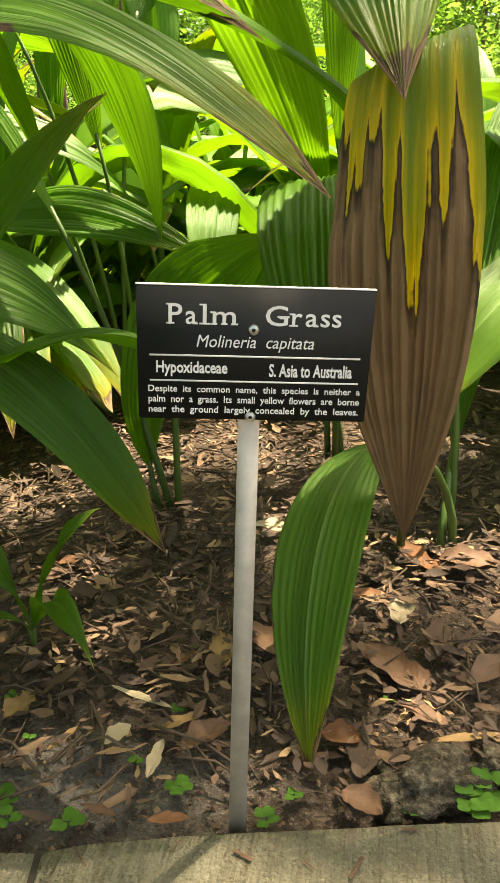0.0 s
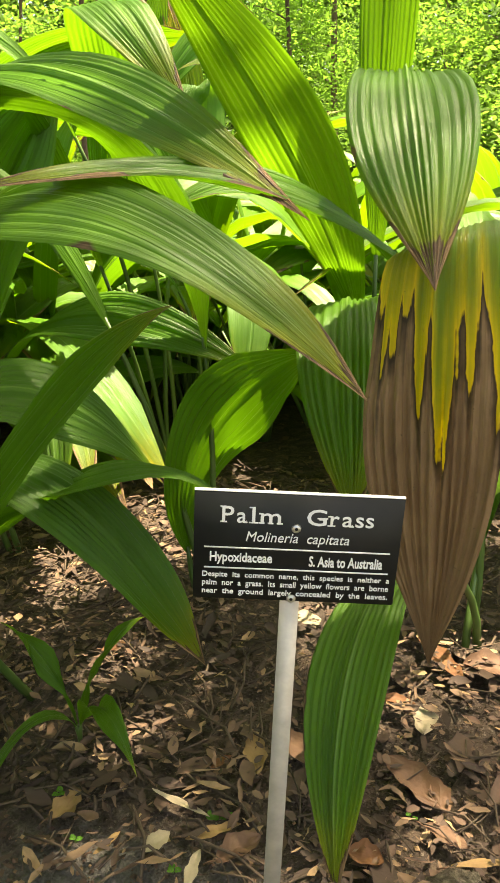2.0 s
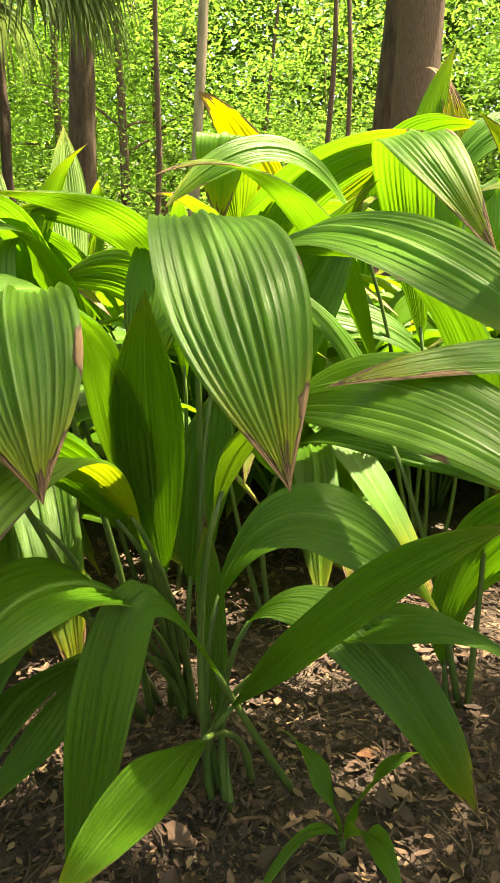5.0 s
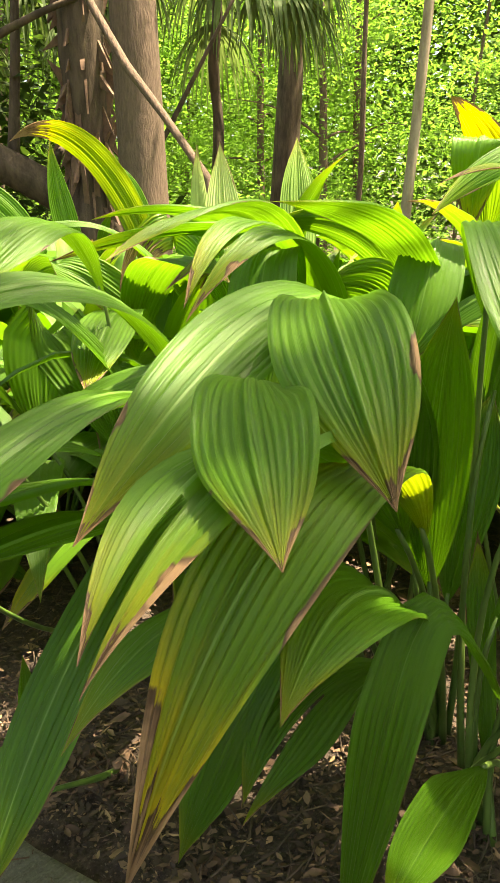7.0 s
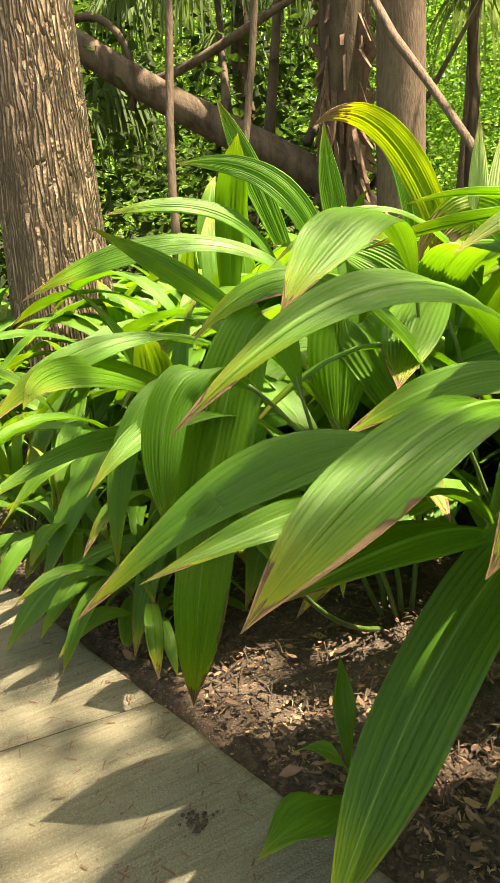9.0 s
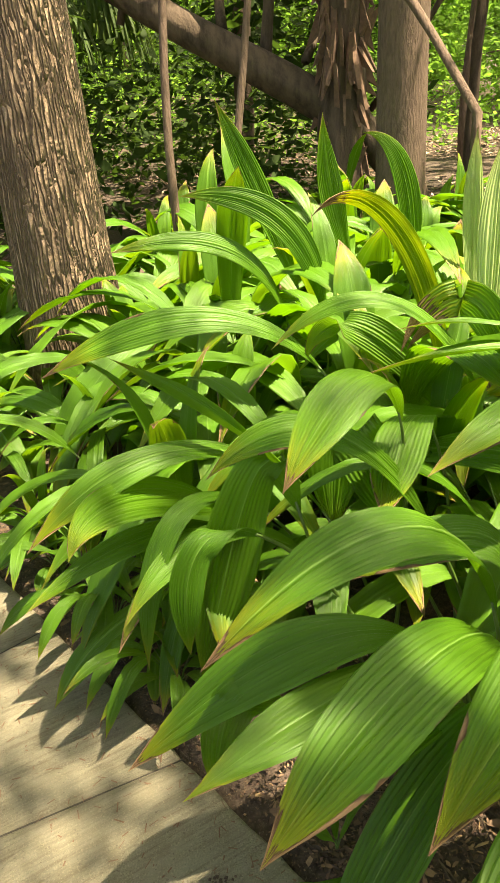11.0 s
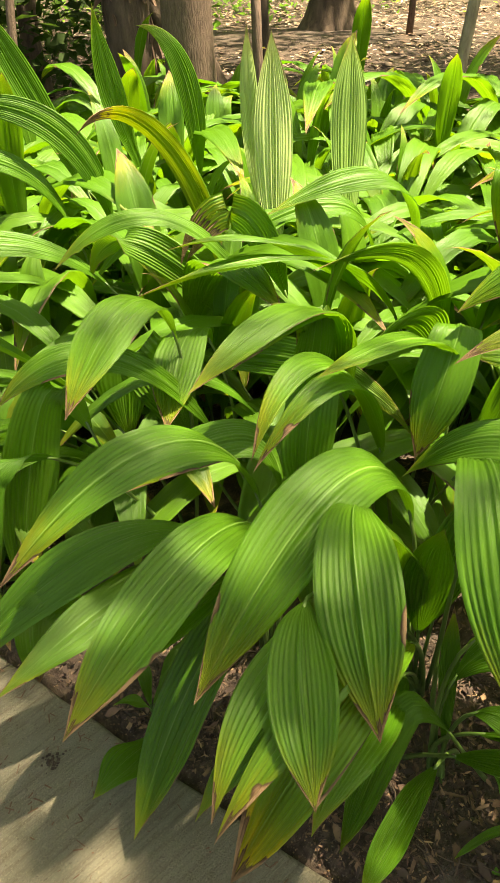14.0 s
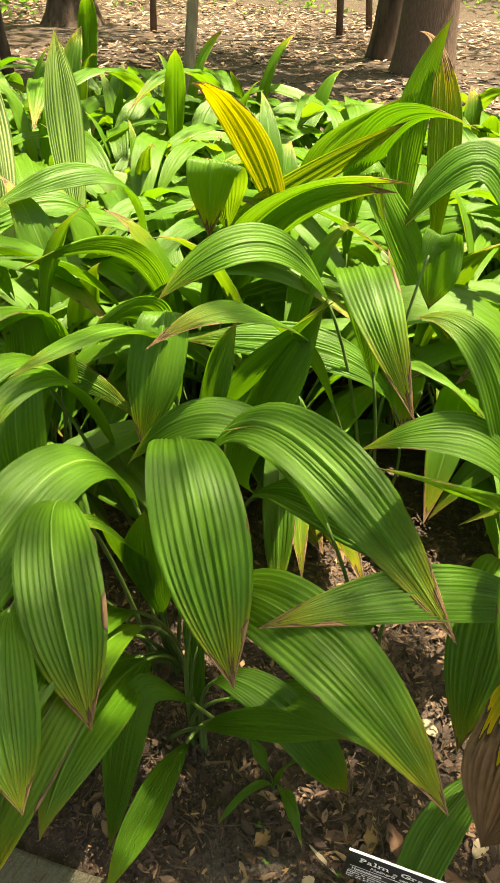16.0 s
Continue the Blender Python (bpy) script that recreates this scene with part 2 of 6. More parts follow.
def plain(name, color, rough=0.5, metal=0.0, spread=0.25, scale=40.0, bump=0.1):
    k = Mat(name, rough=rough, metal=metal)
    n = k.noise(scale, 4)
    k.color(k.mix(n, tuple(v * (1 - spread) for v in color), tuple(min(1, v * (1 + spread)) for v in color)))
    k.bump(n, bump, 0.002)
    return k.m


LEAF, STALK = leaf_material(), stalk_material()
JOINT_DIRT = plain("joint_dirt", (0.022, 0.018, 0.012), 0.95, 0.0, 0.5, 80, 0.5)
CONCRETE, SOIL, LITTER, SUNLIT_DRY_LITTER = concrete_material(), soil_material(), litter_material(), sunlit_dry_litter_material()
OAK = bark_material("furrowed_bark", (0.085, 0.058, 0.039), (0.345, 0.245, 0.160), 60.0, 0.03, 52.0)
GREY_BARK = bark_material("grey_bark", (0.070, 0.047, 0.035), (0.140, 0.096, 0.071), 60.0, 0.012)
DARK_BARK = bark_material("dark_bark", (0.022, 0.016, 0.011), (0.105, 0.075, 0.052), 10.0, 0.02)
PALE_BARK = bark_material("pale_bark", (0.11, 0.08, 0.055), (0.30, 0.235, 0.17), 18.0, 0.006)
# far darker than WOODS: the deep shade under the trees is in these greens
THICKET = foliage_material("shade_toned_thicket", (0.014, 0.030, 0.006), (0.034, 0.062, 0.012), (0.065, 0.13, 0.016), 0.35)
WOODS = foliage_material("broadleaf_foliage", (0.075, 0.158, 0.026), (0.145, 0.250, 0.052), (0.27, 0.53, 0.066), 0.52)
PALM_GREEN = foliage_material("fan_palm_frond", (0.05, 0.09, 0.03), (0.14, 0.19, 0.08), (0.22, 0.32, 0.08), 0.3)


# ---- builders ----
def finish(name, bm, material, smooth=True):
    me = bpy.data.meshes.new(name)
    bm.to_mesh(me)
    bm.free()
    me.materials.append(material)
    if smooth:
        me.polygons.foreach_set("use_smooth", [True] * len(me.polygons))
    return me


def mesh_of(name, verts, faces, material, smooth=True):
    me = bpy.data.meshes.new(name)
    me.from_pydata(verts, [], faces)
    me.materials.append(material)
    if smooth:
        me.polygons.foreach_set("use_smooth", [True] * len(me.polygons))
    me.update()
    return me


def part(name, data, parent, label="", material=None):
    if isinstance(data, bmesh.types.BMesh):
        data = finish(name, data, material)
    ob = new(name, data)
    ob.parent = parent
    return tagged(ob, label)


def thing(name, x, y, z, label, category, group="", rz=0.0):
    ob = new(name)
    ob.empty_display_size = 0.1
    ob.matrix_basis = pose(x, y, z, 0, 0, rz)
    return tagged(ob, label, category, group)


def ground_z(x, y):
    return 0.3 * (math.exp(min(x, 0.0) / 4) - 1) + 0.02 * min(max(x, 0.0), 5.0)


EDGE = 0.188          # the walk's edge is the line y = EDGE * x


def tube(points, radii, sides=10, lump=0.0, seed=0.0, close=True):
    """A tube along points; lump makes it uneven."""
    pts = [Vector(p) for p in points]
    verts, faces = [], []
    ref = Vector((0.31, 0.95, 0.05))
    for i, p in enumerate(pts):
        t = (pts[min(i + 1, len(pts) - 1)] - pts[max(i - 1, 0)]).normalized()
        a = t.cross(ref).normalized()
        b = t.cross(a)
        for j in range(sides):
            th = 2 * math.pi * j / sides
            r = radii[i]
            if lump:
                r *= 1 + lump * noise.noise(Vector((math.cos(th) * 1.3 + seed, math.sin(th) * 1.3, 2.2 * p.z + 1.1 * p.x)))
            verts.append(p + r * (math.cos(th) * a + math.sin(th) * b))
    for i in range(len(pts) - 1):
        for j in range(sides):
            k = (j + 1) % sides
            faces.append((i * sides + j, i * sides + k, (i + 1) * sides + k, (i + 1) * sides + j))
    if close:
        faces.append(tuple(range(sides))[::-1])
        faces.append(tuple(range((len(pts) - 1) * sides, len(pts) * sides)))
    return verts, faces


def bezier(p0, p1, p2, p3, n):
    out = []
    for i in range(n):
        t = i / (n - 1)
        s = 1 - t
        out.append(s ** 3 * p0 + 3 * s * s * t * p1 + 3 * s * t * t * p2 + t ** 3 * p3)
    return out


def even(pts, n):
    """The same line with n points at even steps."""
    run = [0.0]
    for p, q in zip(pts, pts[1:]):
        run.append(run[-1] + (q - p).length)
    out, k = [], 0
    for i in range(n):
        s = run[-1] * i / (n - 1)
        while k < len(pts) - 2 and run[k + 1] < s:
            k += 1
        out.append(pts[k].lerp(pts[k + 1], (s - run[k]) / max(1e-9, run[k + 1] - run[k])))
    return out


def blade(ctrl, width, start=0.35, peak=0.5, roll=0.0, droop=0.12, folds=13, along=28, dry=0.05, yellow=0.0, shade=0.2, seed=0, torn=0.0, side=None):
    """A pleated lance-shaped leaf blade along a midrib. roll: degrees about the midrib at its middle; droop: how far the margins hang."""
    rnd = random.Random(seed)
    curve = even(bezier(*ctrl, 161), 81)
    first = int(start * 80)
    span = curve[first:]
    h = Vector((ctrl[3].x - ctrl[0].x, ctrl[3].y - ctrl[0].y, 0))
    h = h.normalized() if h.length > 1e-4 else Vector((0, -1, 0))
    s0 = Vector(side).normalized() if side else Vector((0, 0, 1)).cross(h)
    per = 4 if folds > 8 else 2
    cols = per * folds + 1
    verts, faces, uvs = [], [], []
    wave, ph = rnd.uniform(0.004, 0.014), rnd.uniform(0, 6)
    split = int(cols * 0.56)
    w1, w2, w3 = rnd.uniform(0, 6), rnd.uniform(0, 6), rnd.uniform(0, 6)
    pleat = []
    for j in range(cols):
        c = 2 * j / (cols - 1) - 1
        warp = (0.055 * math.sin(4.1 * c + w1) + 0.020 * math.sin(9.7 * c + w2)) * (1 - c * c)
        size = 0.82 + 0.24 * math.sin(7.3 * c + w3) + 0.2 * math.sin(17.9 * c + w1)
        pleat.append((math.cos(math.pi * folds * (c + warp + 1)) + 0.22 * math.cos(2 * math.pi * folds * (c + 1) + w2)) * max(0.22, size))
    step = max(1e-4, (curve[1] - curve[0]).length)
    turns = [0.0] * 81
    for g in range(3, 78):
        turns[g] = (0.17 * (curve[g + 3] - curve[g]).angle(curve[g] - curve[g - 3], 0.0) / (3 * step)) ** 2
    bends = []
    for g in range(81):
        near = [turns[q] * (1 - abs(q - g) / 9) for q in range(max(0, g - 8), min(81, g + 9))]
        top = max(near)
        bends.append(top / (1 + top))
    for i in range(along + 1):
        b = i / along
        b = b - 0.05 * math.sin(2 * math.pi * b)
        q = b * (len(span) - 1)
        a = min(int(q), len(span) - 2)
        p = span[a].lerp(span[a + 1], q - a)
        t = (span[min(a + 2, len(span) - 1)] - span[max(a - 1, 0)]).normalized()
        s = (s0 - t * s0.dot(t)).normalized()
        n = s.cross(t)
        bend = bends[min(80, first + a)]
        turn = Matrix.Rotation(radians(roll * min(1.0, 0.45 + b)), 3, t)
        s, n = turn @ s, turn @ n
        if b < peak:
            w = 0.04 + 0.96 * math.sin(math.pi / 2 * b / peak) ** 0.9
        else:
            x = (b - peak) / (1 - peak)
            w = (1 - x ** 2.0) * (1 - 0.36 * x ** 4)
        w = max(w, 0.008) * width / 2
        amp = 0.56 * width / folds * min(1.0, 2.3 * w / width) * (1 - 0.8 * bend)
        gape = max(0.0, (b - (1 - torn)) / torn) if torn else 0.0
        for j in range(cols):
            c = 2 * j / (cols - 1) - 1
            ridge = amp * pleat[j] * (1 - 0.35 * abs(c))
            hang = (0.22 * bend - droop) * w * abs(c) ** 1.8 - 0.10 * w * (1 - min(1.0, 5 * abs(c)))
            lift = wave * math.sin(9 * b + ph + 2.0 * c) * abs(c) * (w / width) * 2
            off = (-0.03 if j < split else 0.06) * width * gape ** 1.3 if torn else 0.0
            verts.append(p + s * (w * c + off) + n * (ridge + hang + lift) - t * (0.02 * gape if j < split else 0))
            uvs.append((j / (cols - 1), b))
    for i in range(along):
        for j in range(cols - 1):
            if torn and i / along > 1 - torn and j == split - 1:
                continue
            k = i * cols + j
            faces.append((k, k + 1, k + cols + 1, k + cols))
    me = mesh_of("leaf", verts, faces, LEAF)
    layer = me.uv_layers.new(name="UVMap")
    index = np.empty(len(me.loops), dtype=np.int32)
    me.loops.foreach_get("vertex_index", index)
    layer.data.foreach_set("uv", np.asarray(uvs, dtype=np.float32)[index].ravel())
    tint = me.attributes.new("tint", "FLOAT_COLOR", "POINT")
    tint.data.foreach_set("color", np.tile(np.array((dry, yellow, shade, rnd.random()), dtype=np.float32), len(verts)))
    return me, curve[: first + 3]


def grow(plant, ctrl, width, thick=0.005, label="", joined=False, **kw):
    """One leaf of a plant: its blade, and its stalk as a part of it. ctrl is in the plant's own space."""
    ctrl = [Vector(c) for c in ctrl]
    me, stem = blade(ctrl, width, **kw)
    leaf = part("leaf", me, plant, label)
    step = stem[::5] if len(stem) > 10 else stem
    if (step[-1] - stem[-1]).length > 1e-6:
        step = step + [stem[-1]]
    n = len(step)
    verts, faces = tube(step, [thick * (1.35 - 0.6 * i / max(1, n - 1)) for i in range(n)], 6)
    if joined:
        bm = bmesh.new()
        bm.from_mesh(me)
        vs = [bm.verts.new(v) for v in verts]
        for f in faces:
            face = bm.faces.new([vs[i] for i in f])
            face.material_index, face.smooth = 1, True
        bm.to_mesh(me)
        bm.free()
        me.materials.append(STALK)
    else:
        part("stalk", mesh_of("stalk", verts, faces, STALK), leaf)
    return leaf


PLANT_LABEL = "green palm grass clump with pleated arching leaves"


def filler_plant(name, seed, leaves=10, size=1.0, folds=8, along=12, x=0, y=0, z=0, label=PLANT_LABEL):
    rnd = random.Random(seed)
    plant = thing(name, x, y, z, label, "plant", "palm grass bed")
    turn = rnd.uniform(0, 360)
    up = Vector((0, 0, 1))
    for i in range(leaves):
        az = radians(turn + i * 137.5 + rnd.uniform(-18, 18))
        upright = rnd.random() < 0.10
        length = size * rnd.uniform(0.75, 1.15)
        out = length * (rnd.uniform(0.14, 0.3) if upright else rnd.uniform(0.55, 0.90))
        top = length * (rnd.uniform(0.80, 0.98) if upright else rnd.uniform(0.52, 0.74))
        end = top * (rnd.uniform(0.85, 1.0) if upright else rnd.uniform(0.15, 0.75))
        if i >= leaves - 5:                           # short leaves low in the clump
            length, top, end, out = 0.62 * length, 0.55 * top, 0.35 * end, 0.75 * out
        d = Vector((math.cos(az), math.sin(az), 0))
        sway = Vector((-d.y, d.x, 0)) * rnd.uniform(-0.14, 0.14) * length
        c = (d * 0.02, d * 0.10 * out + up * top * 0.62, d * 0.50 * out + up * top * (1.14 if not upright else 0.9) + sway * 0.3, d * out + up * end + sway)
        grow(plant, c, size * rnd.uniform(0.082, 0.138), start=rnd.uniform(0.28, 0.40), peak=rnd.uniform(0.45, 0.6), roll=rnd.uniform(-30, 30),
             droop=rnd.uniform(0.05, 0.3), folds=folds, along=along, dry=max(0.0, rnd.gauss(0.07, 0.05)), yellow=max(0.0, rnd.gauss(0.06, 0.12)),
             shade=rnd.uniform(0.1, 1.0), seed=seed * 31 + i, joined=True)
    return plant


# ---- ground and walk ----
def build_ground():
    xs = sorted({round(v, 4) for v in (-90, -60, -40, -28, -20, -15, -12, -10, -8.5, -7, -6, -5)} | {round(-4.4 + 0.06 * i, 4) for i in range(107)} | {2.6, 3.5, 5, 8, 12, 20, 35, 60, 90})
    ys = sorted({round(v, 4) for v in (-90, -50, -25, -12, -6, -3, -1.5)} | {round(-0.9 + 0.06 * i, 4) for i in range(92)} | {5.2, 6, 7, 8, 9.5, 11, 13, 16, 20, 26, 35, 50, 90})
    verts, faces = [], []
    for y in ys:
        for x in xs:
            z = ground_z(x, y)
            d = y - EDGE * x
            if d < 0.0:
                z -= 0.09 * min(1.0, -d / 0.03)
            else:
                near = abs(x) < 5 and y < 5
                z += (0.012 if near else 0.03) * noise.noise(Vector((x * 5, y * 5, 0))) + (0.006 * noise.noise(Vector((x * 19, y * 19, 3))) if near else 0)
                z += 0.10 * noise.noise(Vector((x * 0.3, y * 0.3, 7))) * min(1.0, max(0.0, (math.hypot(x, y) - 5) / 6)) - 0.014
            verts.append((x, y, z))
    w = len(xs)
    for j in range(len(ys) - 1):
        for i in range(w - 1):
            faces.append((j * w + i, j * w + i + 1, (j + 1) * w + i + 1, (j + 1) * w + i))
    tagged(new("ground", mesh_of("ground", verts, faces, SOIL)), "dark soil covered with mulch and dry leaves", "ground", kind="structure")


def build_walk():
    """A concrete walk of slabs with open joints; its edge runs along the bed."""
    walk_top = tagged(new("pavement"), "weathered pale concrete walk with dirt stains", "pavement", kind="structure")
    ang = math.atan(EDGE)
    along, across = Vector((math.cos(ang), math.sin(ang), 0)), Vector((math.sin(ang), -math.cos(ang), 0))
    joints = (-9.0, -7.65, -6.3, -4.95, -3.6, -2.22, -1.507, -0.161, 1.2, 2.55, 3.9, 6.0, 9.0)
    skew = {-1.507: -0.29}
    for a in joints[1:-1]:
        p, q = along * a, along * (a + 1.7 * skew.get(a, 0.0)) + across * 1.7
        side = along * 0.007
        verts = [Vector((v.x, v.y, ground_z(v.x, v.y) - 0.001)) for v in (p - side, p + side, q + side, q - side)]
        verts += [v - Vector((0, 0, 0.05)) for v in verts]
        part("joint_filling", mesh_of("joint_filling", verts, [(0, 1, 2, 3), (0, 4, 5, 1), (1, 5, 6, 2), (2, 6, 7, 3), (3, 7, 4, 0)], JOINT_DIRT, False), walk_top, "dark dirt packed into the joint")
    for a, b in zip(joints, joints[1:]):
        bm = bmesh.new()
        n, m = max(4, int((b - a) / 0.035)), 26
        rows = []
        for i in range(n + 1):
            row = []
            for j in range(m + 1):
                q = 1.75 * (j / m) ** 1.8
                a1, b1 = a + q * skew.get(a, 0.0) + 0.0035, b + q * skew.get(b, 0.0) - 0.0035
                s = a1 + (b1 - a1) * i / n
                p = along * s + across * q
                near = 1 - min(1.0, q / 0.02)
                ragged = 0.007 * noise.noise(Vector((s * 9, 0.3, 0))) + 0.003 * noise.noise(Vector((s * 40, 0.3, 5)))
                p = p + across * (max(-0.004, ragged) * (near if j == 0 else 0))
                lip = -0.008 * (j == 0) - 0.005 * (i in (0, n))
                row.append(bm.verts.new((p.x, p.y, ground_z(p.x, p.y) + 0.006 + lip + 0.002 * noise.noise(Vector((p.x * 6, p.y * 6, 1))))))
            rows.append(row)
        for i in range(n):
            for j in range(m):
                bm.faces.new((rows[i][j], rows[i + 1][j], rows[i + 1][j + 1], rows[i][j + 1]))
        edge = [r[0] for r in rows]
        border = edge + rows[-1][1:] + [r[-1] for r in rows[-2::-1]] + [v for v in rows[0][-2:0:-1]]
        low = [bm.verts.new((v.co.x, v.co.y, v.co.z - 0.085)) for v in border]
        for i in range(len(border)):
            k = (i + 1) % len(border)
            bm.faces.new((border[i], low[i], low[k], border[k]))
        bmesh.ops.recalc_face_normals(bm, faces=bm.faces)
        part("slab", bm, walk_top, material=CONCRETE)


build_ground()
build_walk()

# ---- the name plate ----
BLACK = plain("black_plastic", (0.009, 0.010, 0.010), 0.50, 0.0, 0.3, 90, 0.06)
BLACK.node_tree.nodes["Principled BSDF"].inputs["Specular IOR Level"].default_value = 0.2
WHITE = plain("white_engraving", (0.78, 0.78, 0.76), 0.55, 0.0, 0.05, 60, 0.0)
ALU = plain("dull_aluminium", (0.46, 0.43, 0.38), 0.55, 0.35, 0.35, 60, 0.25)
STEEL = plain("rivet_metal", (0.55, 0.55, 0.52), 0.35, 0.9, 0.2, 80, 0.1)


def text_mesh(body, box, lean=0.0, bold=0.0):
    """Lettering in the built-in font, set into box = (left, low, right, high) on the plate's face."""
    cu = bpy.data.curves.new("lettering", "FONT")
    cu.body, cu.size, cu.extrude, cu.offset, cu.shear, cu.resolution_u = body, 1.0, 0.012, bold, lean, 3
    ob = new("lettering", cu)
    me = bpy.data.meshes.new_from_object(ob.evaluated_get(bpy.context.evaluated_depsgraph_get()))
    bpy.data.objects.remove(ob)
    co = np.empty(len(me.vertices) * 3)
    me.vertices.foreach_get("co", co)
    co = co.reshape(-1, 3)
    lo, hi = co.min(0), co.max(0)
    l, b, r, t = box
    co[:, 0] = l + (co[:, 0] - lo[0]) / (hi[0] - lo[0]) * (r - l)
    co[:, 1] = b + (co[:, 1] - lo[1]) / (hi[1] - lo[1]) * (t - b)
    co[:, 2] = 0.0004 * (co[:, 2] > 0)
    out = np.stack([co[:, 0], -0.0021 - co[:, 2], co[:, 1]], 1)
    me.vertices.foreach_set("co", out.ravel())
    me.materials.clear()
    me.materials.append(WHITE)
    return me


def box_bm(x0, y0, z0, x1, y1, z1, bevel=0.0):
    bm = bmesh.new()
    bmesh.ops.create_cube(bm, size=1.0)
    bmesh.ops.scale(bm, vec=(x1 - x0, y1 - y0, z1 - z0), verts=bm.verts)
    bmesh.ops.translate(bm, vec=((x0 + x1) / 2, (y0 + y1) / 2, (z0 + z1) / 2), verts=bm.verts)
    if bevel:
        bmesh.ops.bevel(bm, geom=bm.edges[:], offset=bevel, segments=2, affect="EDGES")
    return bm


def build_plate():
    sign = thing("plant_sign", 0.002, 0.0, -0.02, "black engraved botanical name plate on a flat metal stake", "sign")
    sign.matrix_basis = pose(0.002, 0.004, -0.02, 0, 2.2, 11.5)
    stake = part("stake", box_bm(-0.0072, 0.0030, 0.0, 0.0072, 0.0062, 0.452, 0.0008), sign, "scratched grey aluminium stake", ALU)
    W, H = 0.148, 0.0865
    plate = part("plate", box_bm(-W / 2, -0.0020, 0, W / 2, 0.0020, H, 0.0007), sign, "black plate with white engraved lettering", BLACK)
    plate.matrix_local = pose(0.002, 0.0, 0.382, 1.5, 0.4, 0)

    def box(u0, v0, u1, v1):
        return (u0 - 0.5) * W, (1 - v1) * H, (u1 - 0.5) * W, (1 - v0) * H

    for body, b, lean, bold in (
        ("Molineria  capitata", box(0.252, 0.350, 0.752, 0.468), 0.22, 0.0),
        ("Hypoxidaceae", box(0.080, 0.548, 0.385, 0.665), 0.0, 0.022), ("S. Asia to Australia", box(0.565, 0.555, 0.925, 0.655), 0.0, 0.022),
        ("Despite  its  common  name,  this  species  is  neither  a", box(0.045, 0.735, 0.968, 0.800), 0.0, 0.012),
        ("palm  nor  a  grass.  Its  small  yellow  flowers  are  borne", box(0.045, 0.812, 0.968, 0.882), 0.0, 0.012),
        ("near  the  ground  largely  concealed  by  the  leaves.", box(0.045, 0.894, 0.968, 0.962), 0.0, 0.012),
    ):
        part("lettering", text_mesh(body, b, lean, bold), plate)
    # the headline is set in a serif face: each letter is cut with its feet
    feet = {"P": ((-0.16, 0.42, 0), (-0.16, 0.2, 1)), "a": ((0.84, 1.12, 0),), "l": ((-0.9, 1.9, 0), (-0.9, 0.5, 1)), "m": ((-0.1, 0.2, 0), (0.36, 0.64, 0), (0.8, 1.1, 0), (-0.1, 0.1, 1)),
            "r": ((-0.3, 0.6, 0), (-0.3, 0.2, 1)), "G": ((0.52, 1.06, 0.46),), "s": ()}
    for word, l, r, inner in (("Palm", 0.134, 0.420, ((0, 0.20), (0.25, 0.41), (0.50, 0.555), (0.645, 0.985))), ("Grass", 0.540, 0.866, ((0, 0.29), (0.345, 0.475), (0.52, 0.675), (0.715, 0.835), (0.865, 0.985)))):
        for ch, (p, q) in zip(word, inner):
            top = 0.125 if ch in "PGl" else 0.178
            bx = box(l + p * (r - l), top, l + q * (r - l), 0.273)
            bm = bmesh.new()
            bm.from_mesh(text_mesh(ch, bx, 0.0, 0.008))
            for f0, f1, h in feet[ch]:
                x0, x1, t = bx[0] + f0 * (bx[2] - bx[0]), bx[0] + f1 * (bx[2] - bx[0]), 0.0010
                z0 = bx[1] + h * (bx[3] - bx[1] - t)
                corner = [bm.verts.new((x, -0.00245, z)) for x, z in ((x0, z0), (x1, z0), (x1, z0 + t), (x0, z0 + t))]
                back = [bm.verts.new((c.co.x, -0.0021, c.co.z)) for c in corner]
                bm.faces.new(corner)
                for i in range(4):
                    k = (i + 1) % 4
                    bm.faces.new((corner[i], back[i], back[k], corner[k]))
            part("lettering", bm, plate, material=WHITE)
    for v in (0.498, 0.690):
        l, b, r, t = box(0.052, v, 0.956, v + 0.013)
        part("rule", box_bm(l, -0.0025, b, r, -0.0021, t), plate, "thin white rule", WHITE)
    part("rule", box_bm(-W / 2, -0.0019, H, W / 2, 0.0019, H + 0.0006), plate, "white upper rim of the plate", WHITE)
    for u, v in ((0.492, 0.305), (0.490, 0.972)):
        bm = bmesh.new()
        bmesh.ops.create_cone(bm, cap_ends=True, segments=20, radius1=0.0036, radius2=0.0028, depth=0.0014)
        bmesh.ops.rotate(bm, cent=(0, 0, 0), matrix=Matrix.Rotation(radians(90), 3, "X"), verts=bm.verts)
        bmesh.ops.translate(bm, vec=((u - 0.5) * W, -0.0028, (1 - v) * H), verts=bm.verts)
        rivet = part("rivet", bm, plate, "small round metal rivet", STEEL)
        bm = bmesh.new()
        bmesh.ops.create_cone(bm, cap_ends=True, segments=14, radius1=0.0013, radius2=0.0010, depth=0.0006)
        bmesh.ops.rotate(bm, cent=(0, 0, 0), matrix=Matrix.Rotation(radians(90), 3, "X"), verts=bm.verts)
        bmesh.ops.translate(bm, vec=((u - 0.5) * W, -0.0037, (1 - v) * H), verts=bm.verts)
        part("rivet_core", bm, rivet, "dark sunken rivet core", BLACK)


build_plate()


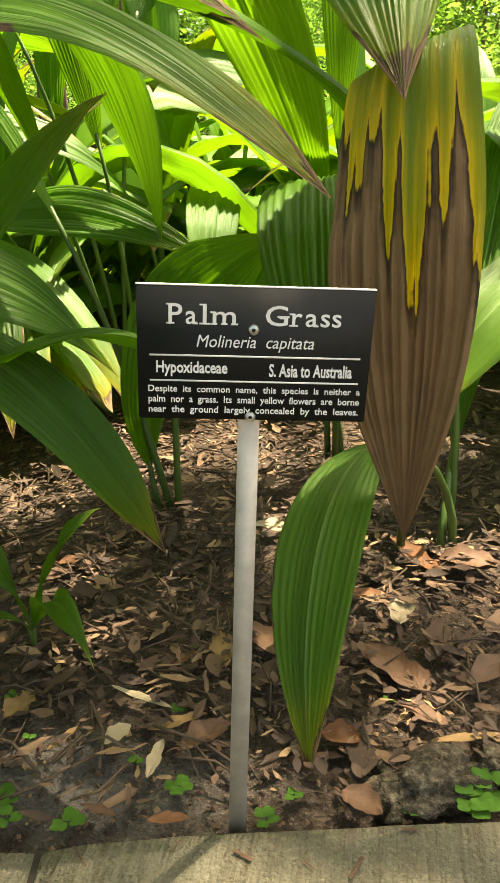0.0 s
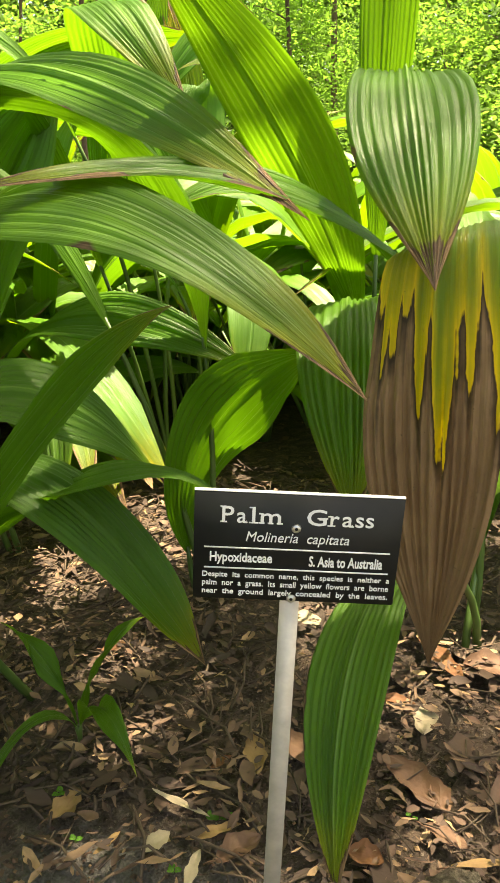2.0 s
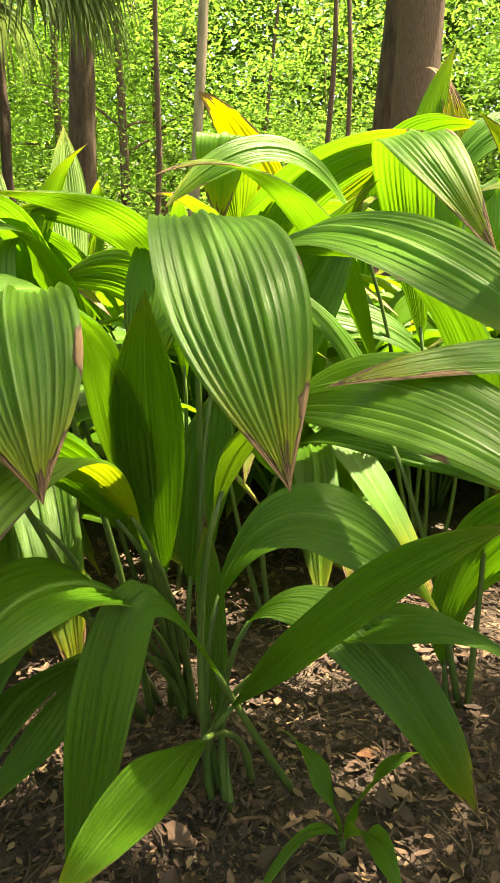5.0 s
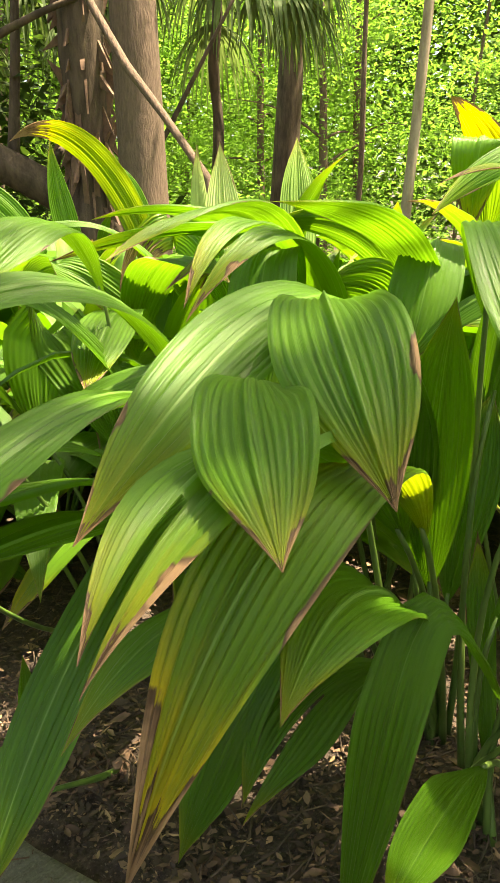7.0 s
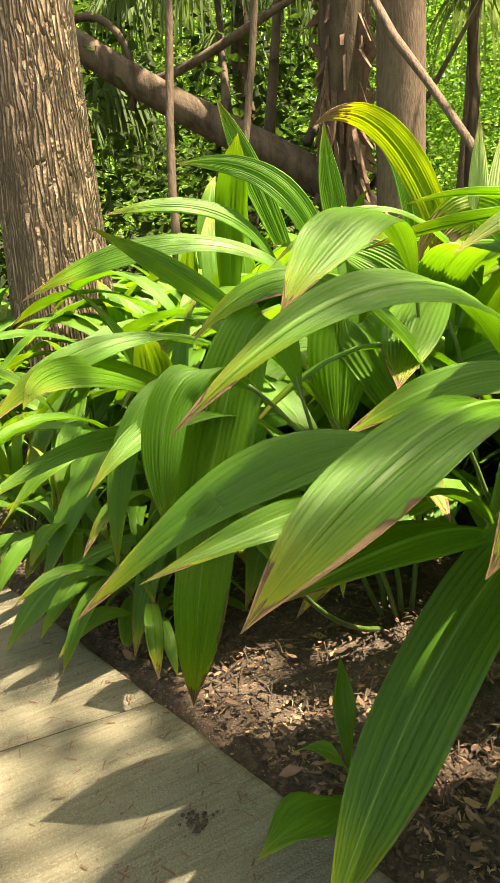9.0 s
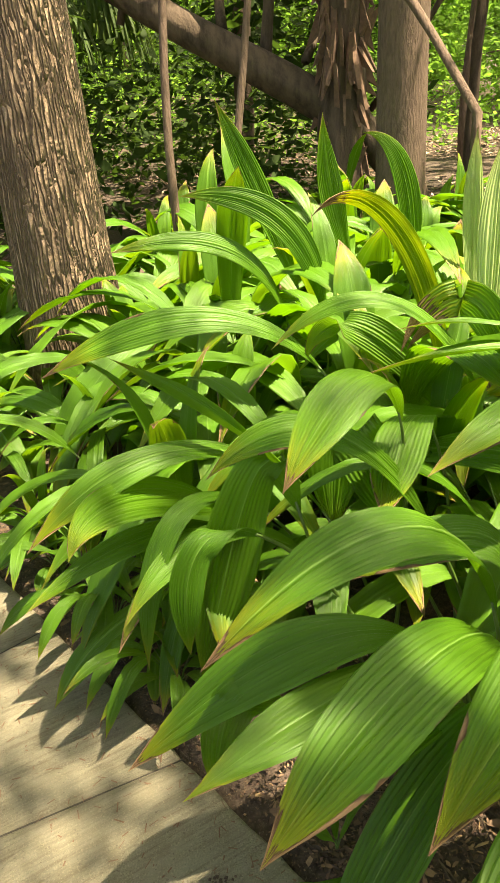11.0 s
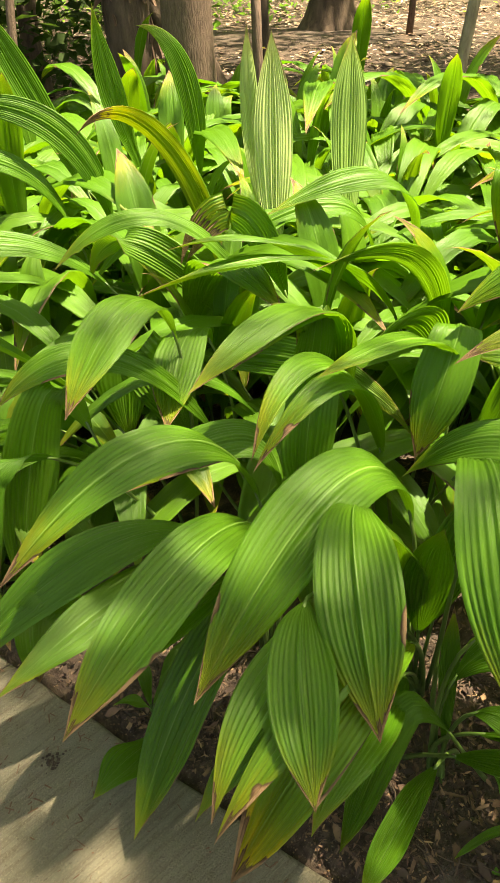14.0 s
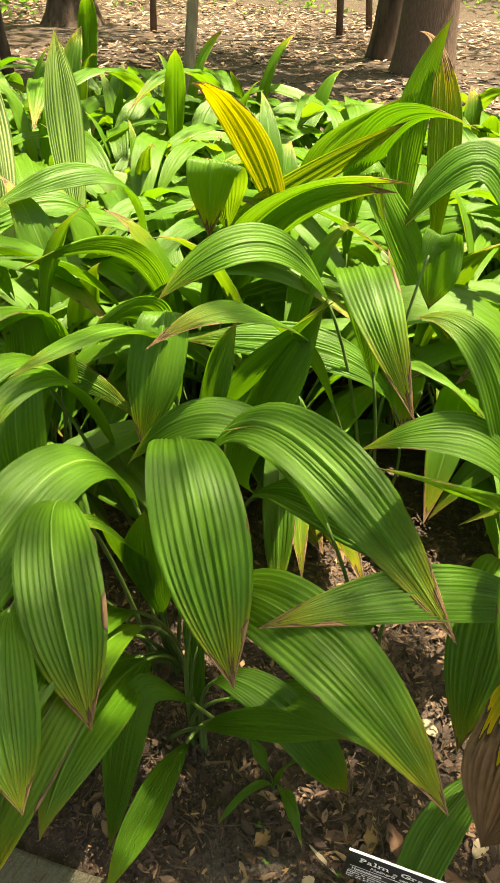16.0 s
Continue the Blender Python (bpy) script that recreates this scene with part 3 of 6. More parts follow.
# ---- trees ----
def leaf_cloud(centres, per, size, spread, seed, flat=0.6):
    """Small folded leaves scattered about branch ends: vertices and faces."""
    r = np.random.default_rng(seed)
    c = np.repeat(np.asarray(centres, dtype=float), per, axis=0)
    n = len(c)
    p = c + r.normal(size=(n, 3)) * np.array([spread, spread, spread * flat])
    d = r.normal(size=(n, 3)) * np.array([1, 1, 0.45])
    d /= np.linalg.norm(d, axis=1, keepdims=True)
    q = np.cross(d, r.normal(size=(n, 3)) * 0.6 + np.array([0, 0, 1.0]))
    q /= np.linalg.norm(q, axis=1, keepdims=True)
    L = size * r.uniform(0.6, 1.35, (n, 1))
    dip = np.array([0, 0, -0.12]) * L
    v = np.stack([p - d * L / 2, p + q * L * 0.24, p + d * L / 2 + dip, p - q * L * 0.24], 1).reshape(-1, 3)
    k = np.arange(n)[:, None] * 4
    f = np.concatenate([k + np.array([0, 1, 2]), k + np.array([0, 2, 3])], 0)
    return v, f


def cloud_mesh(name, v, f, material):
    me = bpy.data.meshes.new(name)
    me.vertices.add(len(v))
    me.vertices.foreach_set("co", np.asarray(v, dtype=np.float32).ravel())
    me.loops.add(len(f) * 3)
    me.loops.foreach_set("vertex_index", np.asarray(f, dtype=np.int32).ravel())
    me.polygons.add(len(f))
    me.polygons.foreach_set("loop_start", np.arange(len(f), dtype=np.int32) * 3)
    me.update(calc_edges=True)
    me.materials.append(material)
    return me


def tree(name, x, y, height, radius, bark, label, seed, lean=(0, 0), crown=(0.45, 1.0), reach=2.5, clumps=60, per=50, size=0.12, sides=18, flare=1.5, foliage=None, lump=0.06, limbs=7, spread=0.5, taper=0.6, fan=(0, 360), scatter=0.28):
    rnd = random.Random(seed)
    root = thing(name, x, y, ground_z(x, y) - 0.05, label, "tree", "woodland trees")
    n = 26
    pts, rad = [], []
    for i in range(n):
        t = (i / (n - 1)) ** 1.6
        z = t * height
        bend = 0.03 * height * math.sin(2.2 * t + seed) * t
        pts.append(Vector((lean[0] * z + bend, lean[1] * z + 0.5 * bend * math.cos(seed), z)))
        rad.append(radius * (1 + (flare - 1) * math.exp(-z / (1.6 * radius + 0.05))) * (1 - taper * t))
    v, f = tube(pts, rad, sides, lump, seed)
    part("trunk", mesh_of("trunk", v, f, bark), root)
    ends = []
    for i in range(limbs):
        t = rnd.uniform(crown[0], 0.95)
        k = min(n - 2, int(t ** (1 / 1.6) * (n - 1)))
        a = radians(rnd.uniform(*fan))
        out = reach * rnd.uniform(0.5, 1.0)
        s = pts[k]
        e = s + Vector((math.cos(a) * out, math.sin(a) * out, rnd.uniform(-0.1, 0.5) * out))
        m = s.lerp(e, 0.5) + Vector((0, 0, 0.18 * out))
        line = bezier(s, s.lerp(m, 0.6), m, e, 9)
        v, f = tube(line, [max(0.008, rad[k] * 0.42 * (1 - 0.85 * j / 8)) for j in range(9)], 7)
        part("limb", mesh_of("limb", v, f, bark), root)
        ends += line[4:]
    if clumps:
        cs = []
        for i in range(clumps):
            e = rnd.choice(ends) if ends else pts[-1]
            cs.append(e + Vector((rnd.gauss(0, reach * scatter), rnd.gauss(0, reach * scatter), rnd.gauss(0, height * 0.06))))
        v, f = leaf_cloud(cs, per, size, spread, seed)
        part("crown", cloud_mesh("crown", v, f, foliage or WOODS), root)
    return root


tree("oak_tree", -3.93, 0.32, 11.0, 0.245, OAK, "large tree with deeply furrowed grey-brown bark behind the bed", 3, lean=(-0.02, -0.01), crown=(0.5, 1.0), reach=4.2, clumps=26, per=110, size=0.095, sides=72, flare=1.3, lump=0.05, limbs=8, spread=0.55)
tree("smooth_tree", -4.62, 3.10, 12.0, 0.188, GREY_BARK, "straight tree with smooth grey-brown bark at the rear of the bed", 5, crown=(0.5, 1.0), reach=3.5, clumps=12, per=40, size=0.15, sides=28, flare=1.25, lump=0.04)
tree("slender_tree", -3.04, 3.97, 7.0, 0.042, PALE_BARK, "slender pale-barked young tree behind the bed", 8, lean=(0.035, 0.06), crown=(0.6, 1.0), reach=1.6, clumps=11, per=40, size=0.11, sides=12, flare=1.2, lump=0.1, limbs=5)
tree("forest_tree", -2.95, 9.05, 14.0, 0.31, GREY_BARK, "thick grey-brown forest tree at the far side of the clearing", 12, crown=(0.45, 1.0), reach=4.0, clumps=80, per=50, size=0.2, sides=24, flare=1.35)
tree("forest_tree", -3.75, 9.75, 14.0, 0.17, DARK_BARK, "dark leaning forest tree beside a thicker one", 14, lean=(0.04, 0.0), crown=(0.45, 1.0), reach=4.0, clumps=60, per=50, size=0.2, sides=18, flare=1.4)
tree("forest_tree", -9.0, 9.7, 13.0, 0.25, DARK_BARK, "dark ivy-clad forest tree with a broad root flare on leaf litter", 13, lean=(0.03, 0.0), crown=(0.4, 1.0), reach=4.0, clumps=80, per=50, size=0.2, sides=24, flare=2.3)
rt = random.Random(77)
for i in range(34):
    a = radians(rt.uniform(66, 200))
    d = rt.uniform(16, 40)
    x, y = d * math.cos(a), d * math.sin(a)
    tree("forest_tree", x, y, rt.uniform(8, 16), rt.uniform(0.05, 0.17), rt.choice((DARK_BARK, GREY_BARK, GREY_BARK)), "woodland tree with a loose bright green crown", 200 + i, lean=(rt.uniform(-0.08, 0.08), rt.uniform(-0.08, 0.08)), crown=(0.10, 1.0),
         reach=rt.uniform(2.0, 4.2), clumps=80, per=90, size=0.075 + 0.003 * d, sides=12, limbs=10, spread=0.6)


def shade_tree(x, y, height, reach, clumps, seed, **kw):
    """Unseen tall tree added beside the walk; its crown breaks sunlight over the bed."""
    tree("unseen_shade_tree", x, y, height, 0.22, GREY_BARK, "unseen tall broadleaf tree added to break the sunlight", seed, crown=(0.62, 1.0), reach=reach, clumps=clumps, per=190, size=0.085, sides=16, spread=0.5, **kw)


shade_tree(3.7, 1.35, 9.5, 5.6, 24, 347, limbs=12, fan=(166, 188), scatter=0.12)
shade_tree(3.3, 3.3, 9.5, 2.9, 10, 414, limbs=4, fan=(208, 236), scatter=0.10)
shade_tree(-0.4, -2.9, 10.0, 4.6, 110, 30, limbs=10)


def far_woods():
    """The closed green of the woods behind the single trees."""
    r = np.random.default_rng(4)
    n = 5200
    a, d = np.radians(r.uniform(58, 212, n)), r.uniform(20, 46, n)
    z = r.uniform(-0.2, 1.0, n) ** 1.0 * 15
    c = np.stack([d * np.cos(a), d * np.sin(a), z], 1)
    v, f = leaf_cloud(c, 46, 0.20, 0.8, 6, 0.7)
    tagged(new("far_woods", cloud_mesh("far_woods", v, f, WOODS)), "bright green far woodland foliage, sun and shade put into its colour", "woodland", kind="stuff")
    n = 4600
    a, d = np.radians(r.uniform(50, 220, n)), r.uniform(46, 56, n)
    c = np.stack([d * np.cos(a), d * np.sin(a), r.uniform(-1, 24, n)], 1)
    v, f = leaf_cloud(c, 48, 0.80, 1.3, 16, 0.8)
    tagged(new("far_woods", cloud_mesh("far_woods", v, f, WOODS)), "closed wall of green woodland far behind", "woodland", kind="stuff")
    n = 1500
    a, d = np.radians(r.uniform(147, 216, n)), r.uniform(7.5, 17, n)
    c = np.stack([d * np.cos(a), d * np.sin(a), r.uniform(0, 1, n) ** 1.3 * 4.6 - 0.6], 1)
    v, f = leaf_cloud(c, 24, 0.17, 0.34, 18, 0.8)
    tagged(new("thicket", cloud_mesh("thicket", v, f, THICKET)), "shrub thicket behind the trees, shade put into its dark green", "shrubs", kind="stuff")
    n = 900
    a, d = np.radians(r.uniform(60, 212, n)), r.uniform(13, 24, n) ** 1.0
    c = np.stack([d * np.cos(a), d * np.sin(a), r.uniform(-0.2, 1.0, n) ** 2 * 1.5 - 0.25], 1)
    keep = (np.abs(np.degrees(a) - 118) > 17) | (d > 15)
    v, f = leaf_cloud(c[keep], 22, 0.16, 0.38, 8, 0.7)
    tagged(new("undergrowth", cloud_mesh("undergrowth", v, f, WOODS)), "low green undergrowth on the woodland floor", "shrubs", kind="stuff")


far_woods()


def leaning_pole():
    bole = thing("dead_branch", -3.60, 2.75, 1.0, "bare grey-brown dead branch leaning across the trees", "branch")
    pts = [Vector((0.02, 0.02, -1.2)), Vector((0.0, 0.0, 0.08)), Vector((-0.35, -0.04, 0.48)), Vector((-0.62, -0.11, 0.80)), Vector((-0.86, -0.16, 1.16)), Vector((-1.25, -0.2, 1.75)), Vector((-1.7, -0.25, 2.4))]
    v, f = tube(pts, [0.034, 0.030, 0.027, 0.031, 0.026, 0.024, 0.015], 9, 0.15, 2)
    part("bough", mesh_of("bough", v, f, GREY_BARK), bole)


def bent_log():
    log = thing("fallen_tree", -5.50, 4.10, -0.25, "dark fallen tree trunk arching to the ground behind the bed", "log")
    pts = bezier(Vector((-2.6, -3.2, 3.4)), Vector((-1.1, -1.6, 1.4)), Vector((-0.30, 0.05, 1.45)), Vector((0.05, 0.0, 0.1)), 18)
    v, f = tube(pts, [0.12 + 0.05 * i / 17 for i in range(18)], 14, 0.25, 5)
    part("trunk", mesh_of("trunk", v, f, DARK_BARK), log)
    for a, b, r in (((-1.6, -1.9, 2.2), (-0.2, -0.6, 2.9), 0.05), ((-0.8, -0.7, 1.62), (-1.6, 0.4, 2.9), 0.045), ((-1.2, -1.3, 1.9), (-2.1, -0.9, 3.2), 0.05), ((-0.5, -0.2, 1.2), (0.7, 0.2, 2.9), 0.03), ((-1.0, -1.0, 1.6), (-1.15, -0.7, 3.6), 0.06)):
        p, q = Vector(a), Vector(b)
        v, f = tube(bezier(p, p.lerp(q, 0.3) + Vector((0, 0, -0.12)), p.lerp(q, 0.7) + Vector((0.1, 0, 0.1)), q, 9), [r * (1 - 0.07 * i) for i in range(9)], 8, 0.2, 7)
        part("limb", mesh_of("limb", v, f, DARK_BARK), log)
    loop = [Vector((-2.0 + 0.34 * math.cos(a), -2.3 + 0.3 * math.cos(a), 2.25 + 0.55 * math.sin(a))) for a in [0.25 * i for i in range(-2, 15)]]
    v, f = tube(loop, [0.035] * len(loop), 8, 0.15, 3)
    part("limb", mesh_of("limb", v, f, DARK_BARK), log)


def vine(x, y, top, r, lean, seed):
    t = thing("sapling", x, y, ground_z(x, y) - 0.05, "thin grey-brown sapling stem behind the bed", "tree", "saplings")
    pts = [Vector((lean[0] * z + 0.05 * math.sin(1.7 * z + seed), lean[1] * z + 0.04 * math.cos(2.1 * z + seed), z)) for z in [top * i / 11 for i in range(12)]]
    v, f = tube(pts, [r * (1.1 - 0.05 * i) for i in range(12)], 8, 0.15, seed)
    part("stem", mesh_of("stem", v, f, GREY_BARK), t)


def frond(palm, base, out, size, seed):
    """A fan frond: a stalk and a fan of narrow hanging segments."""
    r = random.Random(seed)
    b, o = Vector(base), Vector(out)
    hub = b + o
    v, f = tube(bezier(b, b + o * 0.4 + Vector((0, 0, 0.3)), b + o * 0.8 + Vector((0, 0, 0.25)), hub, 7), [0.016] * 7, 6)
    stem = part("frond", mesh_of("frond_stem", v, f, PALM_GREEN), palm)
    d = Vector((o.x, o.y, 0)).normalized()
    s = Vector((-d.y, d.x, 0))
    verts, faces = [], []
    for i in range(34):
        a = radians(-125 + 250 * i / 33 + r.uniform(-3, 3))
        way = d * math.cos(a) + s * math.sin(a)
        L = size * r.uniform(0.8, 1.05) * (0.75 + 0.25 * math.cos(a / 1.4))
        w = 0.026
        side = Vector((-way.y, way.x, 0.4 * r.uniform(-1, 1))).normalized()
        k = len(verts)
        for j in range(6):
            t = j / 5
            p = hub + way * L * (t - 0.38 * t * t) + Vector((0, 0, -L * (0.15 * t + 0.75 * t * t)))
            ww = w * (1 - 0.92 * t ** 2) * (0.3 + min(1, 3 * t))
            verts += [p - side * ww, p + Vector((0, 0, -0.008)), p + side * ww]
        for j in range(5):
            q = k + 3 * j
            faces += [(q, q + 1, q + 4, q + 3), (q + 1, q + 2, q + 5, q + 4)]
    part("fan", mesh_of("fan", verts, faces, PALM_GREEN, False), stem)


def cabbage_palm(x, y, height, radius, seed, fronds, boots=True, label="fan palm with a shaggy trunk of old leaf bases"):
    palm = thing("fan_palm", x, y, ground_z(x, y) - 0.05, label, "palm tree", "fan palms")
    pts = [Vector((0.03 * math.sin(i), 0.03 * math.cos(i * 1.3), height * i / 15)) for i in range(16)]
    v, f = tube(pts, [radius * (1 + 0.2 * math.exp(-i / 2)) for i in range(16)], 18, 0.12, seed)
    part("trunk", mesh_of("trunk", v, f, DARK_BARK), palm)
    r = random.Random(seed)
    if boots:
        for i in range(300):
            a, z = r.uniform(0, 2 * math.pi), r.uniform(0.5, height)
            d = Vector((math.cos(a), math.sin(a), 0))
            s = Vector((-d.y, d.x, 0))
            p = d * radius * 0.9 + Vector((0, 0, z))
            w, h = r.uniform(0.008, 0.034), r.uniform(0.14, 0.5) * r.choice((1, -1, -1))
            o = r.uniform(0.05, 0.17)
            vv = [p - s * w, p + s * w, p + s * w * 0.5 + d * o + Vector((0, 0, h)), p - s * w * 0.5 + d * o + Vector((0, 0, h)), p - s * w * 0.6 - d * 0.03 + Vector((0, 0, h * 0.6)), p + s * w * 0.6 - d * 0.03 + Vector((0, 0, h * 0.6))]
            part("leaf_base", mesh_of("leaf_base", vv, [(0, 1, 2, 3), (0, 3, 4), (1, 5, 2), (4, 3, 2, 5)], FIBRE, False), palm)
    for i in range(fronds):
        a = 2 * math.pi * i / fronds + r.uniform(-0.3, 0.3)
        frond(palm, (0, 0, height - 0.1), (math.cos(a) * r.uniform(0.8, 1.3), math.sin(a) * r.uniform(0.8, 1.3), r.uniform(-0.1, 0.7)), r.uniform(0.9, 1.25), seed * 50 + i)


FIBRE = plain("palm_fibre", (0.125, 0.072, 0.046), 0.95, 0.0, 0.75, 26, 0.9)
leaning_pole()
bent_log()
cabbage_palm(-5.95, 3.55, 5.4, 0.19, 41, 11)
cabbage_palm(-6.95, 6.15, 3.7, 0.06, 42, 12, False, "fan palm with drooping grey-green fronds")
cabbage_palm(-8.3, 3.9, 3.5, 0.10, 43, 12, False, "fan palm with drooping grey-green fronds")
cabbage_palm(-9.5, 1.6, 2.6, 0.10, 44, 12, False, "fan palm with drooping grey-green fronds")
vine(-4.67, 1.28, 4.5, 0.028, (-0.06, 0.05), 1)
vine(-5.0, 1.85, 4.5, 0.03, (-0.03, 0.12), 2)
for sx, sy, sr, sl in ((-5.15, 11.4, 0.05, (0.02, 0)), (-7.6, 10.0, 0.05, (0.03, 0)), (-8.7, 7.8, 0.07, (0.0, 0.02)), (-5.1, 12.5, 0.05, (-0.04, 0.0))):
    vine(sx, sy, 7.0, sr, sl, round(sx * 7))


# ---- the bed ----
kinds = [filler_plant("palm_grass", 100 + i, leaves=15 + i % 4, size=1.04 + 0.06 * (i % 4)) for i in range(12)]
spots = []
rnd = random.Random(5)
for j in range(15):
    for i in range(23):
        x = -5.2 + 0.385 * i + (0.19 if j % 2 else 0) + rnd.uniform(-0.11, 0.11)
        y = -0.75 + 0.385 * j + rnd.uniform(-0.11, 0.11)
        d = y - EDGE * x
        if d < (0.25 if x > -1.8 else 0.14) or d > 5.0 or y > 4.6 + 0.2 * x:
            continue
        if x > -1.7 and d < 0.95 and x < 2.5:
            continue
        if -0.9 < x < 0.75 and d < 1.25:
            continue
        if math.hypot(x + 3.93, y - 0.32) < 0.36 or math.hypot(x + 4.62, y - 3.1) < 0.3:
            continue
        spots.append((x, y))
spots.sort(key=lambda s: EDGE * s[0] - s[1])
for i, (x, y) in enumerate(spots):
    front = y - EDGE * x < 0.7
    m = pose(x, y, ground_z(x, y) - 0.01, 0, 0, rnd.uniform(0, 360)) @ Matrix.Scale(rnd.uniform(0.55, 0.8) if front else rnd.uniform(0.85, 1.05), 4)
    if i < len(kinds):
        kinds[i].matrix_basis = pose(x, y, ground_z(x, y) - 0.01, 0, 0, rnd.uniform(0, 360))
    else:
        copy_thing(kinds[rnd.randrange(len(kinds))], m)
for x, d, s in ((-1.70, 0.13, 0.30), (-1.88, 0.20, 0.36), (-2.06, 0.15, 0.32), (-2.25, 0.2, 0.38), (-2.45, 0.17, 0.35), (-2.65, 0.22, 0.42)):
    y = EDGE * x + d
    copy_thing(kinds[rnd.randrange(len(kinds))], pose(x, y, ground_z(x, y) - 0.01, 0, 0, rnd.uniform(0, 360)) @ Matrix.Scale(s, 4))
# ---- plants at the front of the bed ----
clump = thing("palm_grass", -0.460, 0.250, -0.033, "young palm grass clump with folded drooping leaves", "plant", "palm grass bed")
grow(clump, ((-0.037, -0.005, -0.002), (-0.134, -0.003, 0.735), (0.222, -0.050, 0.795), (0.522, -0.165, 0.529)), 0.137, start=0.42, peak=0.55, roll=17, folds=13, along=34, dry=0.09, yellow=0.10, shade=0.75, seed=2, label="pleated leaf with a brown dry tip")
grow(clump, ((-0.107, 0.101, -0.007), (-0.209, 0.149, 0.742), (-0.149, 0.341, 1.040), (0.448, 0.035, 0.654)), 0.125, start=0.42, peak=0.55, roll=27, folds=13, along=34, dry=0.12, yellow=0.00, shade=0.50, seed=3, label="pleated leaf with a brown dry tip")
grow(clump, ((-0.010, -0.009, -0.001), (-0.057, -0.010, 0.393), (0.165, -0.082, 0.575), (0.344, -0.015, 0.155)), 0.101, start=0.42, peak=0.55, roll=15, folds=13, along=34, dry=0.09, yellow=0.00, shade=0.20, seed=4, label="pleated leaf with a brown dry tip")
grow(clump, ((-0.025, 0.009, -0.002), (-0.100, -0.032, 0.326), (-0.003, 0.082, 0.642), (0.231, 0.188, 0.294)), 0.125, start=0.42, peak=0.55, roll=27, folds=13, along=34, dry=0.02, yellow=0.00, shade=0.25, seed=5)
grow(clump, ((-0.031, -0.011, -0.002), (-0.118, -0.023, 0.256), (0.352, -0.015, 0.528), (0.383, -0.018, 0.329)), 0.109, start=0.42, peak=0.55, roll=-15, folds=13, along=34, dry=0.02, yellow=0.00, shade=0.30, seed=6)
grow(clump, ((-0.098, -0.022, -0.006), (-0.003, -0.072, 0.223), (0.269, -0.149, 0.564), (0.369, -0.167, 0.598)), 0.057, start=0.34, peak=0.55, roll=74, folds=10, along=34, dry=0.02, yellow=0.00, shade=0.45, seed=7)
grow(clump, ((-0.002, -0.010, -0.000), (-0.039, 0.017, 0.157), (-0.075, 0.056, 0.288), (-0.116, 0.108, 0.406)), 0.045, start=0.24, peak=0.55, roll=4, folds=10, along=34, dry=0.08, yellow=0.00, shade=0.50, seed=8, label="pleated leaf with a brown dry tip")
grow(clump, ((0.065, 0.063, 0.004), (-0.037, -0.181, 0.483), (-0.044, -0.144, 0.635), (-0.062, -0.291, 0.003)), 0.077, start=0.31, peak=0.55, roll=-27, folds=10, along=34, dry=0.02, yellow=0.00, shade=0.35, seed=9)
grow(clump, ((0.000, 0.050, 0.003), (0.003, 0.013, 0.208), (0.003, -0.145, 0.214), (0.086, -0.447, 0.316)), 0.062, start=0.4, peak=0.5, roll=-25, folds=13, along=34, dry=0.02, yellow=0.00, shade=0.45, seed=10)
clump = thing("palm_grass", -0.640, 0.400, -0.044, "dense palm grass clump with broad pleated drooping leaves", "plant", "palm grass bed")
grow(clump, ((0.012, 0.016, 0.001), (0.048, 0.034, 0.574), (-0.040, -0.015, 1.215), (0.344, -0.330, 0.604)), 0.157, start=0.56, peak=0.56, roll=5, side=(0.84, 0.55, 0), folds=13, along=34, dry=0.1, yellow=0.00, shade=0.30, seed=12, label="pleated leaf with a brown dry tip")
grow(clump, ((-0.012, -0.004, -0.001), (0.012, -0.063, 0.281), (0.029, -0.155, 0.523), (0.092, -0.206, 0.769)), 0.097, start=0.42, peak=0.55, roll=2, folds=13, along=34, dry=0.02, yellow=0.00, shade=0.40, seed=13)
grow(clump, ((0.001, -0.019, 0.000), (-0.004, 0.006, 0.223), (-0.020, 0.050, 0.410), (-0.014, 0.148, 0.582)), 0.109, start=0.42, peak=0.55, roll=2, folds=13, along=34, dry=0.02, yellow=0.00, shade=0.30, seed=14)
grow(clump, ((-0.002, 0.010, -0.000), (0.002, 0.009, 0.149), (-0.056, -0.247, 0.341), (-0.029, -0.460, 0.125)), 0.113, start=0.38, peak=0.55, roll=-8, folds=13, along=34, dry=0.04, yellow=0.00, shade=0.25, seed=15, torn=0.55)
grow(clump, ((-0.001, -0.000, -0.000), (0.023, -0.083, 0.280), (0.131, -0.449, 0.618), (0.186, -0.625, 0.480)), 0.117, start=0.42, peak=0.55, roll=-17, folds=13, along=34, dry=0.02, yellow=0.00, shade=0.20, seed=16)
grow(clump, ((-0.068, 0.005, -0.004), (-0.108, -0.098, 0.268), (-0.311, -0.188, 0.907), (-0.169, -0.746, 0.095)), 0.133, start=0.42, peak=0.55, roll=-6, folds=13, along=34, dry=0.04, yellow=0.00, shade=0.15, seed=17)
grow(clump, ((-0.042, 0.004, -0.003), (-0.029, 0.000, 0.591), (-0.201, 0.034, 1.025), (-0.067, -0.635, 0.557)), 0.149, start=0.42, peak=0.55, roll=-19, folds=13, along=34, dry=0.08, yellow=0.00, shade=0.40, seed=18, label="pleated leaf with a brown dry tip")
